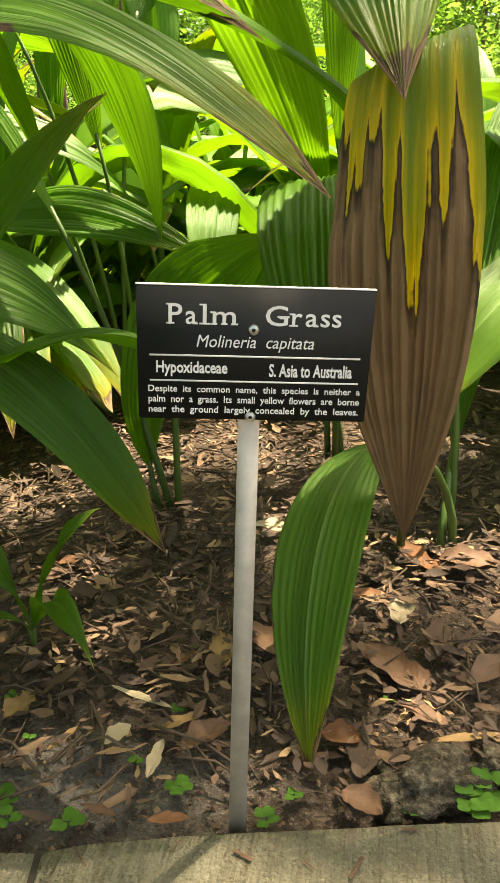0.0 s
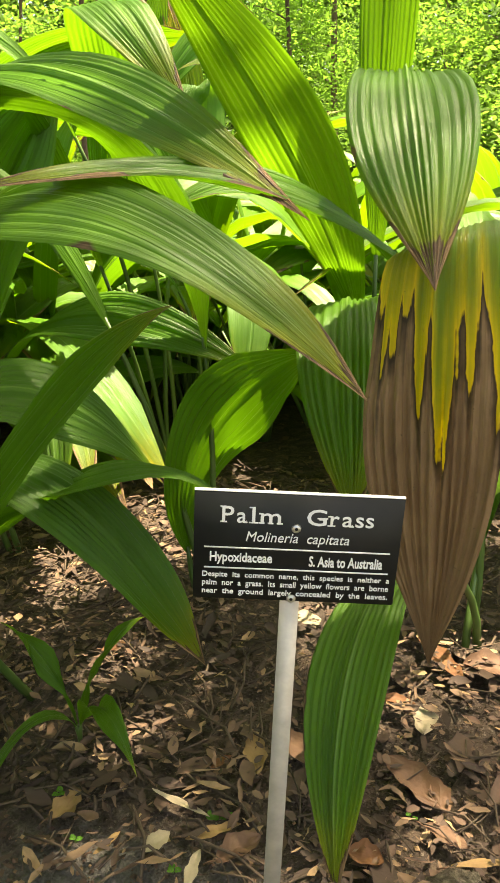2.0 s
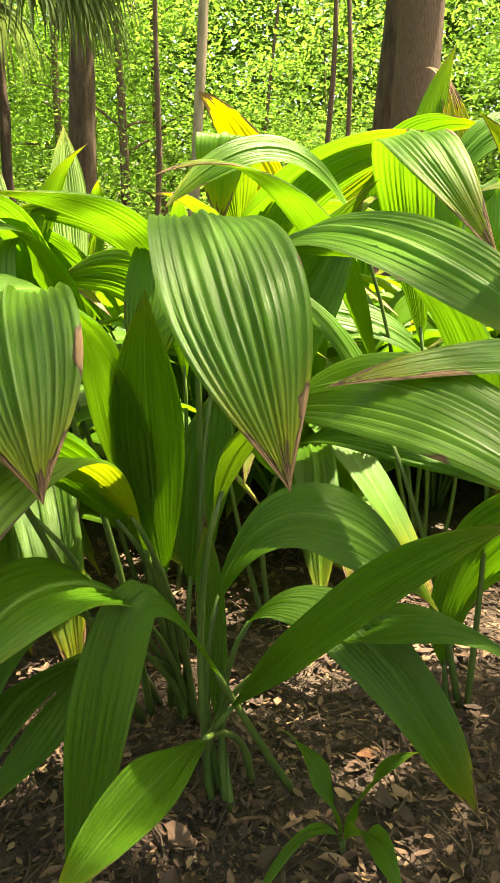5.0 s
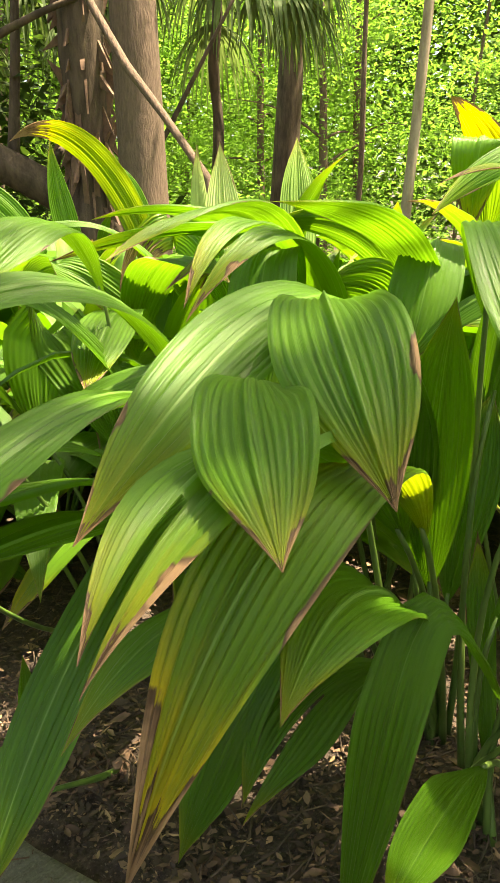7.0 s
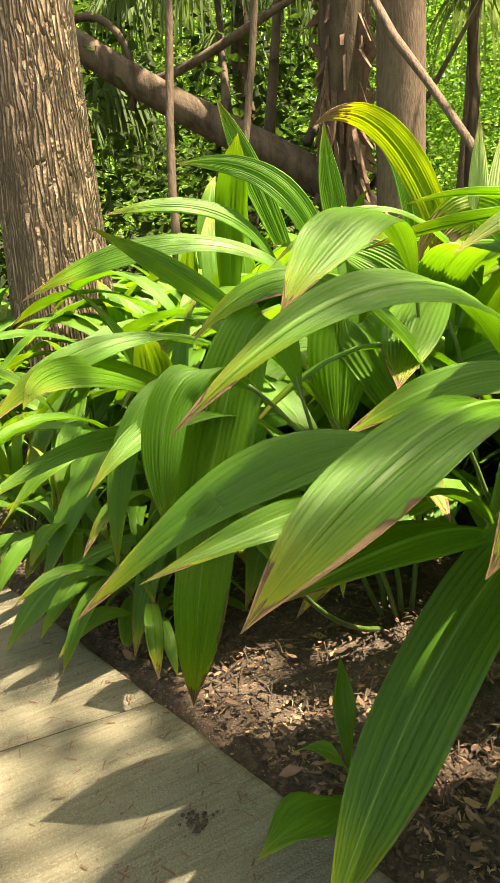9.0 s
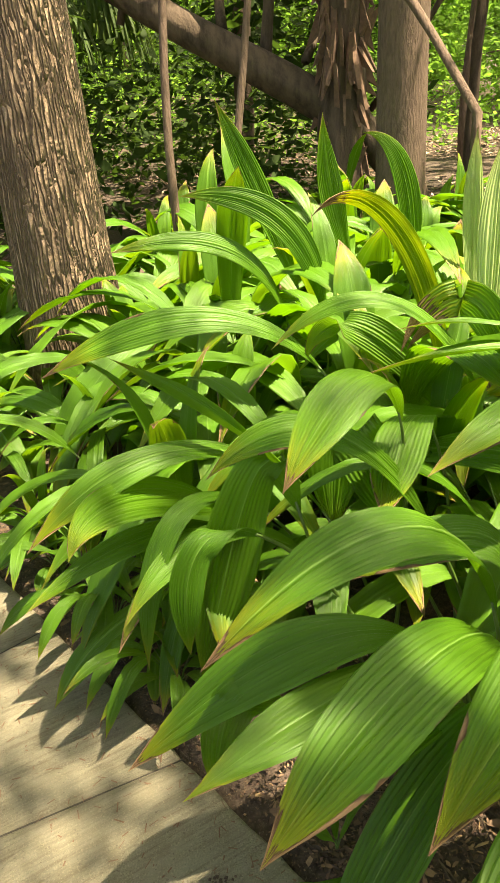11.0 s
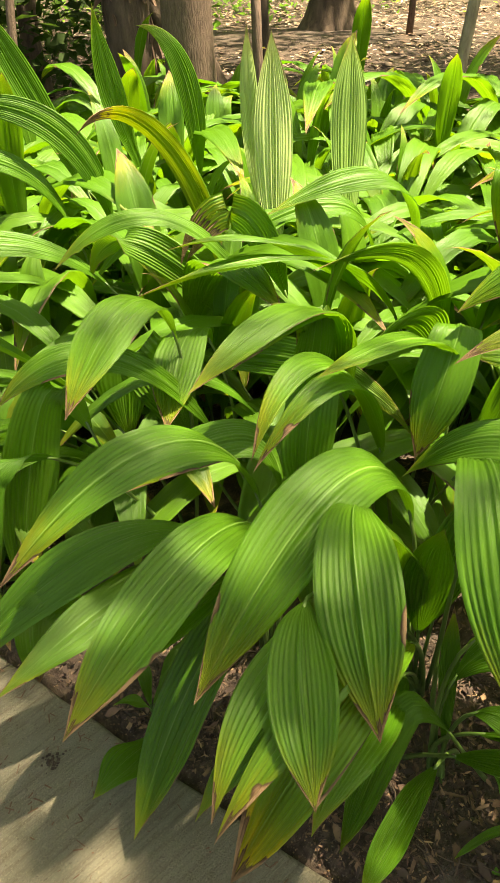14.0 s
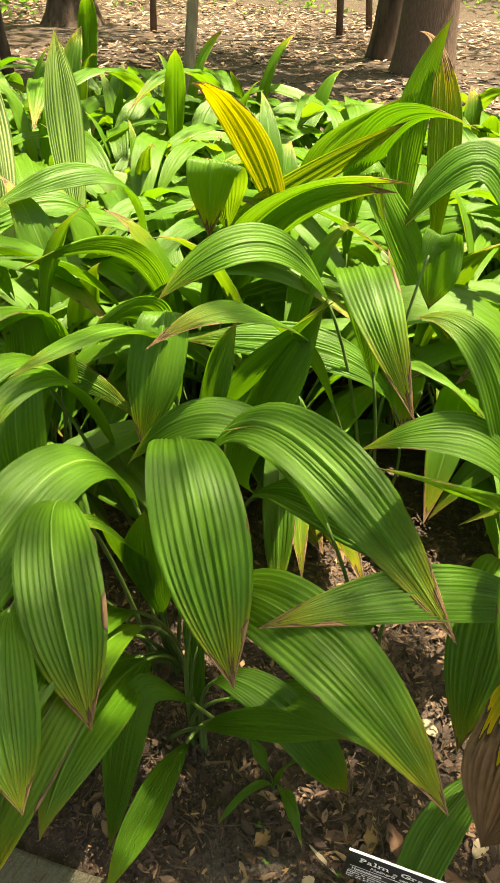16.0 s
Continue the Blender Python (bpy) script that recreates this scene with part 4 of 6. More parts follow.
grow(clump, ((-0.064, -0.028, -0.004), (-0.079, -0.078, 0.476), (-0.225, -0.198, 1.036), (0.210, -0.510, 0.629)), 0.141, start=0.61, peak=0.56, roll=5, side=(0.82, 0.58, 0), folds=13, along=34, dry=0.1, yellow=0.00, shade=0.55, seed=19, label="pleated leaf with a brown dry tip")
grow(clump, ((-0.069, -0.046, -0.004), (-0.051, -0.229, 0.375), (-0.160, -0.377, 0.912), (0.211, -0.651, 0.629)), 0.105, start=0.70, peak=0.56, roll=5, side=(0.74, 0.67, 0), folds=13, along=34, dry=0.1, yellow=0.00, shade=0.60, seed=20, label="pleated leaf with a brown dry tip")
grow(clump, ((0.003, 0.006, 0.000), (0.018, -0.029, 0.389), (0.032, -0.468, 0.876), (0.102, -0.753, 0.535)), 0.177, start=0.42, peak=0.55, roll=11, folds=13, along=34, dry=0.09, yellow=0.00, shade=0.45, seed=21, torn=0.30, label="pleated leaf with a brown dry tip")
grow(clump, ((0.015, -0.003, 0.001), (0.039, -0.106, 0.502), (0.213, -0.576, 0.952), (0.101, -0.721, 0.330)), 0.105, start=0.42, peak=0.55, roll=0, folds=13, along=34, dry=0.19, yellow=0.50, shade=0.70, seed=22, label="pleated leaf with a brown dry tip")
grow(clump, ((-0.000, 0.001, -0.000), (-0.022, -0.066, 0.205), (-0.066, -0.240, 0.619), (-0.137, -0.470, -0.005)), 0.113, start=0.42, peak=0.55, roll=-6, folds=13, along=34, dry=0.02, yellow=0.00, shade=0.15, seed=23)
grow(clump, ((0.001, -0.001, 0.000), (0.006, -0.090, 0.239), (0.011, -0.501, 0.633), (0.022, -0.720, 0.420)), 0.097, start=0.42, peak=0.55, roll=15, folds=13, along=34, dry=0.02, yellow=0.00, shade=0.20, seed=24)
grow(clump, ((-0.007, -0.011, -0.000), (-0.019, -0.123, 0.479), (0.042, -0.197, 0.790), (0.001, -0.318, 0.763)), 0.097, start=0.42, peak=0.55, roll=-8, folds=13, along=34, dry=0.02, yellow=0.00, shade=0.80, seed=25)
clump = thing("palm_grass", -1.000, 0.220, -0.066, "dense palm grass clump with broad pleated drooping leaves", "plant", "palm grass bed")
grow(clump, ((0.016, 0.021, 0.001), (0.022, 0.065, 0.444), (0.074, -0.080, 0.893), (0.158, -0.632, 0.516)), 0.169, start=0.42, peak=0.55, roll=6, folds=13, along=34, dry=0.08, yellow=0.00, shade=0.40, seed=27, label="pleated leaf with a brown dry tip")
grow(clump, ((-0.021, 0.007, -0.001), (-0.039, -0.022, 0.441), (-0.034, -0.063, 0.582), (0.003, -0.676, 0.511)), 0.137, start=0.41, peak=0.55, roll=13, folds=13, along=34, dry=0.02, yellow=0.00, shade=0.60, seed=28)
grow(clump, ((-0.009, 0.016, -0.001), (-0.019, 0.019, 0.425), (-0.076, -0.188, 0.820), (-0.210, -0.699, 0.365)), 0.133, start=0.42, peak=0.55, roll=-6, folds=13, along=34, dry=0.10, yellow=0.00, shade=0.35, seed=29, label="pleated leaf with a brown dry tip")
grow(clump, ((-0.005, 0.021, -0.000), (0.009, 0.083, 0.527), (-0.055, -0.045, 1.066), (-0.102, -0.581, 0.637)), 0.12, start=0.42, peak=0.55, roll=-8, folds=13, along=34, dry=0.11, yellow=0.00, shade=0.45, seed=30, label="pleated leaf with a brown dry tip")
grow(clump, ((-0.030, 0.082, -0.002), (-0.043, 0.128, 0.592), (-0.120, 0.237, 0.740), (-0.300, -0.188, 0.500)), 0.129, start=0.42, peak=0.55, roll=-13, folds=13, along=34, dry=0.12, yellow=0.00, shade=0.40, seed=31, label="pleated leaf with a brown dry tip")
grow(clump, ((0.003, 0.004, 0.000), (0.011, -0.042, 0.323), (0.021, -0.017, 0.528), (0.104, -0.563, 0.496)), 0.105, start=0.42, peak=0.55, roll=2, folds=13, along=34, dry=0.07, yellow=0.00, shade=0.20, seed=32)
clump = thing("palm_grass", -1.450, 0.320, -0.091, "dense palm grass clump with broad pleated drooping leaves", "plant", "palm grass bed")
grow(clump, ((-0.014, -0.034, -0.001), (-0.096, -0.279, 0.522), (-0.052, -0.225, 1.275), (-0.135, -0.479, 0.101)), 0.145, start=0.42, peak=0.55, roll=0, side=(0.41, 0.91, 0), folds=13, along=34, dry=0.02, yellow=0.00, shade=0.8, seed=34)
grow(clump, ((0.020, -0.070, 0.001), (0.244, -0.571, 0.270), (0.497, -0.671, 0.998), (0.160, -0.601, 0.109)), 0.089, start=0.42, peak=0.55, roll=-29, folds=13, along=34, dry=0.10, yellow=0.00, shade=0.40, seed=35, label="pleated leaf with a brown dry tip")
grow(clump, ((-0.050, 0.004, -0.003), (-0.081, -0.041, 0.344), (-0.216, -0.339, 0.732), (-0.049, -0.684, 0.451)), 0.08, start=0.42, peak=0.55, roll=-15, folds=13, along=34, dry=0.05, yellow=0.00, shade=0.60, seed=36)
grow(clump, ((-0.007, 0.045, -0.000), (-0.013, 0.117, 0.636), (-0.052, 0.081, 1.188), (0.091, -0.356, 0.748)), 0.118, start=0.58, peak=0.55, roll=-21, folds=13, along=34, dry=0.11, yellow=0.00, shade=0.80, seed=37, label="pleated leaf with a brown dry tip")
grow(clump, ((-0.001, -0.007, -0.000), (0.005, -0.122, 0.422), (0.026, -0.601, 1.013), (0.046, -0.575, 0.395)), 0.075, start=0.62, peak=0.55, roll=0, side=(0.35, 0.93, 0), folds=13, along=34, dry=0.02, yellow=0.00, shade=0.10, seed=38)
grow(clump, ((-0.014, 0.021, -0.001), (-0.054, 0.010, 0.595), (-0.415, -0.386, 0.827), (-0.449, -0.500, 0.908)), 0.081, start=0.42, peak=0.55, roll=57, folds=13, along=34, dry=0.02, yellow=0.00, shade=0.60, seed=39)
clump = thing("palm_grass", -0.950, 0.720, -0.063, "dense palm grass clump with broad pleated drooping leaves", "plant", "palm grass bed")
grow(clump, ((-0.020, -0.014, -0.001), (0.093, 0.009, 0.363), (0.219, 0.029, 0.692), (0.461, 0.103, 0.933)), 0.117, start=0.42, peak=0.55, roll=-32, folds=13, along=34, dry=0.04, yellow=0.00, shade=0.30, seed=41)
grow(clump, ((-0.016, -0.017, -0.001), (-0.022, -0.188, 0.512), (-0.032, -0.402, 1.241), (0.038, -0.466, 0.550)), 0.113, start=0.64, peak=0.56, roll=0, side=(0.80, 0.60, 0), folds=13, along=34, dry=0.06, yellow=0.00, shade=0.50, seed=42)
grow(clump, ((-0.004, -0.003, -0.000), (-0.004, -0.092, 0.489), (-0.003, -0.307, 1.152), (0.020, -0.609, 0.739)), 0.137, start=0.42, peak=0.55, roll=-17, folds=13, along=34, dry=0.10, yellow=0.00, shade=0.50, seed=43, torn=0.50, label="pleated leaf with a brown dry tip")
grow(clump, ((-0.005, 0.022, -0.000), (-0.046, 0.055, 0.523), (0.099, 0.129, 1.231), (0.110, -0.163, 0.565)), 0.133, start=0.60, peak=0.56, roll=0, side=(0.79, 0.61, 0), folds=13, along=34, dry=0.11, yellow=0.00, shade=0.50, seed=44, label="pleated leaf with a brown dry tip")
grow(clump, ((0.032, 0.049, 0.002), (0.053, 0.136, 0.666), (0.063, 0.090, 0.894), (0.058, -0.465, 0.903)), 0.113, start=0.42, peak=0.55, roll=6, folds=13, along=34, dry=0.02, yellow=0.00, shade=0.60, seed=45)
clump = thing("palm_grass", 0.240, 0.500, 0.005, "palm grass clump with one withered yellow and brown leaf", "plant", "palm grass bed")
grow(clump, ((-0.018, 0.066, -0.000), (0.010, 0.167, 0.576), (-0.290, -0.150, 0.721), (-0.529, -0.370, 0.644)), 0.101, start=0.42, peak=0.55, roll=-19, folds=13, along=34, dry=0.10, yellow=0.00, shade=0.25, seed=47, label="pleated leaf with a brown dry tip")
grow(clump, ((-0.091, -0.004, -0.002), (-0.082, -0.093, 0.496), (-0.167, -0.350, 1.006), (-0.102, -0.242, 0.139)), 0.135, start=0.42, peak=0.55, roll=19, folds=13, along=34, dry=0.57, yellow=1.00, shade=0.30, seed=48, label="withered leaf, green above, yellow in the middle and brown below")
grow(clump, ((-0.016, 0.017, -0.000), (-0.017, 0.039, 0.174), (-0.241, -0.227, 0.375), (-0.182, -0.427, -0.014)), 0.089, start=0.37, peak=0.55, roll=4, folds=13, along=34, dry=0.08, yellow=0.00, shade=0.60, seed=49, label="pleated leaf with a brown dry tip")
grow(clump, ((-0.034, 0.013, -0.001), (-0.004, 0.202, 0.269), (0.067, 0.437, 0.486), (0.115, 0.639, 0.718)), 0.101, start=0.15, peak=0.55, roll=0, folds=13, along=34, dry=0.02, yellow=0.00, shade=0.30, seed=50)
clump = thing("palm_grass", -0.220, 0.620, -0.016, "dense palm grass clump with broad pleated drooping leaves", "plant", "palm grass bed")
grow(clump, ((-0.020, -0.002, -0.001), (-0.106, 0.001, 0.361), (0.256, -0.023, 0.490), (0.158, -0.014, 0.406)), 0.153, start=0.14, peak=0.55, roll=-53, folds=13, along=34, dry=0.02, yellow=0.00, shade=0.30, seed=52)
grow(clump, ((-0.002, 0.002, -0.000), (-0.081, -0.020, 0.399), (-0.286, -0.070, 1.037), (-0.582, -0.166, 0.549)), 0.121, start=0.42, peak=0.55, roll=-13, folds=13, along=34, dry=0.02, yellow=0.00, shade=0.40, seed=53)
grow(clump, ((0.012, 0.001, 0.001), (0.016, 0.000, 0.455), (0.038, 0.005, 0.859), (-0.318, -0.197, 0.768)), 0.113, start=0.42, peak=0.55, roll=23, folds=13, along=34, dry=0.02, yellow=0.00, shade=0.45, seed=54)
clump = thing("palm_grass", -1.950, 0.750, -0.116, "dense palm grass clump with broad pleated drooping leaves", "plant", "palm grass bed")
grow(clump, ((-0.115, -0.143, -0.005), (-0.050, -0.244, 0.518), (0.731, -0.005, 0.793), (1.040, -0.101, 0.598)), 0.117, start=0.19, peak=0.55, roll=42, folds=13, along=34, dry=0.02, yellow=0.00, shade=0.40, seed=56)
grow(clump, ((0.001, -0.002, 0.000), (0.081, -0.018, 0.472), (0.089, -0.026, 1.012), (0.611, -0.119, 0.794)), 0.141, start=0.42, peak=0.55, roll=0, side=(0.73, 0.68, 0), folds=13, along=34, dry=0.07, yellow=0.00, shade=0.70, seed=57)
grow(clump, ((0.054, 0.139, 0.002), (0.124, 0.271, 0.751), (-0.121, 0.042, 1.350), (-0.088, -0.242, 1.145)), 0.129, start=0.42, peak=0.55, roll=34, folds=13, along=34, dry=0.18, yellow=0.40, shade=0.50, seed=58, label="pleated leaf with a brown dry tip")
grow(clump, ((-0.011, 0.013, -0.001), (-0.045, -0.040, 0.542), (-0.163, -0.268, 1.134), (-0.438, -0.995, 0.727)), 0.145, start=0.42, peak=0.55, roll=-23, folds=13, along=34, dry=0.10, yellow=0.00, shade=0.50, seed=59, label="pleated leaf with a brown dry tip")
clump = thing("palm_grass", -2.450, 1.700, -0.137, "dense palm grass clump with broad pleated drooping leaves", "plant", "palm grass bed")
# shade above 1: sunlight painted into these two upright leaves
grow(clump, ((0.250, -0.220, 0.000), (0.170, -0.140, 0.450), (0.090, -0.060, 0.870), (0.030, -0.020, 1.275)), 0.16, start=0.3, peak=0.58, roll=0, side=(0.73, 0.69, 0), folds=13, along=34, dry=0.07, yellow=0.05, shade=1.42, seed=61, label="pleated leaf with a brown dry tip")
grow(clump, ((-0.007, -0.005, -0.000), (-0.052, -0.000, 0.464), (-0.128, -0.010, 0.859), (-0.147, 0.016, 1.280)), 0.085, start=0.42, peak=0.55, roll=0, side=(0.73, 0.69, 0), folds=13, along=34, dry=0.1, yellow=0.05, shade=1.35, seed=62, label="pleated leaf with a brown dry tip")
clump = thing("palm_grass", -1.150, 1.200, -0.075, "dense palm grass clump with broad pleated drooping leaves", "plant", "palm grass bed")
grow(clump, ((0.003, -0.009, 0.000), (0.059, -0.007, 0.591), (0.102, -0.010, 1.084), (0.653, 0.090, 1.062)), 0.117, start=0.42, peak=0.55, roll=-29, folds=13, along=34, dry=0.12, yellow=0.00, shade=0.90, seed=64, label="pleated leaf with a brown dry tip")
grow(clump, ((0.005, 0.001, 0.000), (0.023, -0.078, 0.432), (0.032, -0.094, 0.846), (0.122, -0.662, 0.758)), 0.125, start=0.42, peak=0.55, roll=51, folds=13, along=34, dry=0.02, yellow=0.00, shade=0.70, seed=65)
grow(clump, ((-0.005, 0.004, -0.000), (-0.019, -0.027, 0.544), (-0.002, -0.002, 0.954), (-0.111, -0.557, 0.887)), 0.113, start=0.42, peak=0.55, roll=38, folds=13, along=34, dry=0.02, yellow=0.00, shade=0.90, seed=66)
grow(clump, ((0.009, -0.001, 0.001), (0.106, 0.013, 0.588), (0.204, 0.024, 1.041), (0.616, 0.092, 1.034)), 0.117, start=0.42, peak=0.55, roll=-46, folds=13, along=34, dry=0.12, yellow=0.00, shade=0.80, seed=67, label="pleated leaf with a brown dry tip")
grow(clump, ((-0.004, -0.012, -0.000), (-0.073, -0.126, 0.523), (-0.191, -0.324, 1.025), (-0.460, -0.751, 0.898)), 0.113, start=0.42, peak=0.55, roll=23, folds=13, along=34, dry=0.02, yellow=0.00, shade=0.50, seed=68)
grow(clump, ((-0.000, -0.015, -0.000), (-0.067, -0.149, 0.509), (-0.061, -0.158, 1.061), (-0.445, -0.881, 0.809)), 0.117, start=0.42, peak=0.55, roll=23, folds=13, along=34, dry=0.10, yellow=0.00, shade=0.50, seed=69, label="pleated leaf with a brown dry tip")
clump = thing("palm_grass", -0.450, 1.150, -0.032, "dense palm grass clump with broad pleated drooping leaves", "plant", "palm grass bed")
grow(clump, ((0.009, -0.004, 0.001), (0.065, -0.069, 0.647), (-0.209, -0.243, 1.327), (0.214, -0.489, 0.774)), 0.121, start=0.42, peak=0.55, roll=2, folds=13, along=34, dry=0.12, yellow=0.00, shade=0.55, seed=71, label="pleated leaf with a brown dry tip")
grow(clump, ((-0.004, 0.001, -0.000), (-0.064, -0.062, 0.575), (-0.158, -0.149, 1.235), (-0.421, -0.454, 0.852)), 0.105, start=0.58, peak=0.55, roll=-36, folds=13, along=34, dry=0.05, yellow=0.00, shade=0.75, seed=72)
grow(clump, ((0.039, 0.015, 0.003), (0.120, 0.049, 0.380), (0.068, 0.019, 0.723), (-0.502, -0.233, 0.617)), 0.137, start=0.40, peak=0.55, roll=-25, folds=13, along=34, dry=0.02, yellow=0.00, shade=0.30, seed=73)
grow(clump, ((-0.012, 0.001, -0.001), (-0.037, -0.008, 0.553), (0.058, 0.217, 1.267), (0.044, 0.135, 0.702)), 0.117, start=0.74, peak=0.56, roll=0, side=(-0.97, -0.24, 0), folds=13, along=34, dry=0.08, yellow=0.00, shade=0.50, seed=74, label="pleated leaf with a brown dry tip")
grow(clump, ((-0.028, -0.053, -0.002), (-0.196, -0.516, 0.475), (-0.348, -0.458, 0.217), (-0.070, -0.306, 0.887)), 0.157, start=0.42, peak=0.55, roll=-21, folds=13, along=34, dry=0.02, yellow=0.00, shade=0.60, seed=75)
grow(clump, ((-0.009, -0.006, -0.001), (-0.067, -0.142, 0.517), (-0.133, -0.336, 1.043), (-0.269, -0.708, 0.893)), 0.101, start=0.42, peak=0.55, roll=-2, folds=13, along=34, dry=0.12, yellow=0.00, shade=0.50, seed=76, label="pleated leaf with a brown dry tip")
clump = thing("palm_grass", -1.300, 0.550, -0.083, "dense palm grass clump with broad pleated drooping leaves", "plant", "palm grass bed")
grow(clump, ((-0.020, -0.016, -0.001), (-0.211, -0.184, 0.335), (-0.391, -0.229, 1.064), (-0.296, -0.285, 0.387)), 0.165, start=0.42, peak=0.55, roll=0, side=(-0.56, -0.83, 0), folds=13, along=34, dry=0.02, yellow=0.00, shade=0.80, seed=78)
grow(clump, ((-0.121, 0.026, -0.006), (-0.198, 0.043, 0.533), (-0.361, 0.042, 0.925), (-0.068, -0.314, 0.566)), 0.129, start=0.60, peak=0.56, roll=0, side=(0.63, 0.77, 0), folds=13, along=34, dry=0.12, yellow=0.00, shade=0.75, seed=79, label="pleated leaf with a brown dry tip")
grow(clump, ((0.078, 0.068, 0.004), (0.110, 0.164, 0.614), (0.207, 0.133, 1.114), (0.173, -0.421, 0.837)), 0.141, start=0.42, peak=0.55, roll=6, folds=13, along=34, dry=0.05, yellow=0.00, shade=0.70, seed=80)
grow(clump, ((0.085, 0.063, 0.005), (0.133, 0.158, 0.579), (0.246, 0.118, 1.097), (0.091, -0.228, 0.774)), 0.113, start=0.42, peak=0.55, roll=6, folds=13, along=34, dry=0.11, yellow=0.00, shade=0.60, seed=81, label="pleated leaf with a brown dry tip")
grow(clump, ((0.001, -0.002, 0.000), (0.100, -0.013, 0.468), (0.244, -0.016, 1.138), (0.128, -0.046, 0.748)), 0.117, start=0.42, peak=0.55, roll=-2, folds=13, along=34, dry=0.10, yellow=0.00, shade=0.60, seed=82, label="pleated leaf with a brown dry tip")
grow(clump, ((0.003, -0.004, 0.000), (-0.040, -0.093, 0.434), (-0.142, -0.354, 1.046), (-0.312, -0.636, 0.666)), 0.105, start=0.42, peak=0.55, roll=-23, folds=13, along=34, dry=0.07, yellow=0.00, shade=0.50, seed=83)
clump = thing("palm_grass", 0.050, 0.850, 0.001, "dense palm grass clump with broad pleated drooping leaves", "plant", "palm grass bed")
grow(clump, ((0.057, -0.004, 0.001), (0.118, -0.099, 0.446), (-0.058, -0.181, 1.136), (0.061, -0.638, 0.564)), 0.133, start=0.58, peak=0.56, roll=2, folds=13, along=34, dry=0.11, yellow=0.00, shade=0.45, seed=85, label="pleated leaf with a brown dry tip")
grow(clump, ((-0.026, 0.001, -0.001), (-0.033, -0.050, 0.339), (-0.080, -0.205, 0.781), (-0.008, -0.503, 0.259)), 0.133, start=0.42, peak=0.55, roll=0, folds=13, along=34, dry=0.07, yellow=0.00, shade=0.45, seed=86)
grow(clump, ((-0.011, -0.007, -0.000), (-0.017, -0.075, 0.466), (-0.019, -0.161, 0.874), (-0.001, -0.229, 1.258)), 0.081, start=0.42, peak=0.55, roll=2, folds=13, along=34, dry=0.04, yellow=0.00, shade=0.80, seed=87)
grow(clump, ((-0.000, 0.002, -0.000), (-0.050, -0.014, 0.376), (-0.031, -0.004, 0.852), (-0.403, -0.139, 0.589)), 0.117, start=0.42, peak=0.55, roll=-17, folds=13, along=34, dry=0.04, yellow=0.00, shade=0.40, seed=88)
grow(clump, ((-0.003, 0.003, -0.000), (-0.070, 0.011, 0.484), (-0.162, 0.026, 0.959), (-0.378, 0.029, 0.845)), 0.117, start=0.42, peak=0.55, roll=-27, folds=13, along=34, dry=0.02, yellow=0.00, shade=0.80, seed=89)
clump = thing("palm_grass", -1.750, 1.450, -0.106, "dense palm grass clump with broad pleated drooping leaves", "plant", "palm grass bed")
# shade above 1 again paints sun into this upright leaf
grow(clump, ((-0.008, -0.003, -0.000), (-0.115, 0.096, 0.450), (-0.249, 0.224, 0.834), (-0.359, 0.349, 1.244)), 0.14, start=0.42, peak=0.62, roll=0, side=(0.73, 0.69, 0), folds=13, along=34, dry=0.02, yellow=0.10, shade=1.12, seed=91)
grow(clump, ((0.023, 0.004, 0.001), (0.232, 0.049, 0.556), (0.671, 0.224, 0.845), (1.082, 0.244, 1.143)), 0.117, start=0.42, peak=0.55, roll=-61, folds=13, along=34, dry=0.08, yellow=0.40, shade=0.90, seed=92, label="pleated leaf with a brown dry tip")
grow(clump, ((0.038, 0.036, 0.002), (0.079, 0.102, 0.601), (0.091, 0.058, 1.022), (-0.225, -0.471, 0.669)), 0.113, start=0.42, peak=0.55, roll=-17, folds=13, along=34, dry=0.12, yellow=0.00, shade=0.50, seed=93, label="pleated leaf with a brown dry tip")
grow(clump, ((0.120, 0.087, 0.006), (0.203, 0.175, 0.733), (0.266, 0.107, 1.091), (-0.041, -0.435, 0.832)), 0.113, start=0.42, peak=0.55, roll=-17, folds=13, along=34, dry=0.02, yellow=0.00, shade=0.60, seed=94)
clump = thing("palm_grass", -1.950, 0.200, -0.116, "dense palm grass clump with broad pleated drooping leaves", "plant", "palm grass bed")
grow(clump, ((0.001, 0.001, 0.000), (0.020, -0.087, 0.088), (0.105, -0.467, 0.369), (0.145, -0.706, 0.032)), 0.105, start=0.42, peak=0.55, roll=2, folds=13, along=34, dry=0.05, yellow=0.00, shade=0.35, seed=96)
clump = thing("palm_grass", -0.620, 0.780, -0.043, "dense palm grass clump with broad pleated drooping leaves", "plant", "palm grass bed")
grow(clump, ((-0.032, -0.036, -0.002), (-0.118, -0.041, 0.338), (0.065, -0.126, 0.644), (0.483, -0.171, 0.431)), 0.117, start=0.42, peak=0.55, roll=27, folds=13, along=34, dry=0.02, yellow=0.00, shade=0.20, seed=98)
grow(clump, ((-0.048, -0.041, -0.003), (-0.119, -0.084, 0.313), (-0.164, -0.124, 0.572), (-0.061, -0.050, 0.852)), 0.125, start=0.42, peak=0.55, roll=27, folds=13, along=34, dry=0.02, yellow=0.00, shade=0.40, seed=99)
clump = thing("palm_grass", -0.950, 1.550, -0.063, "dense palm grass clump with broad pleated drooping leaves", "plant", "palm grass bed")
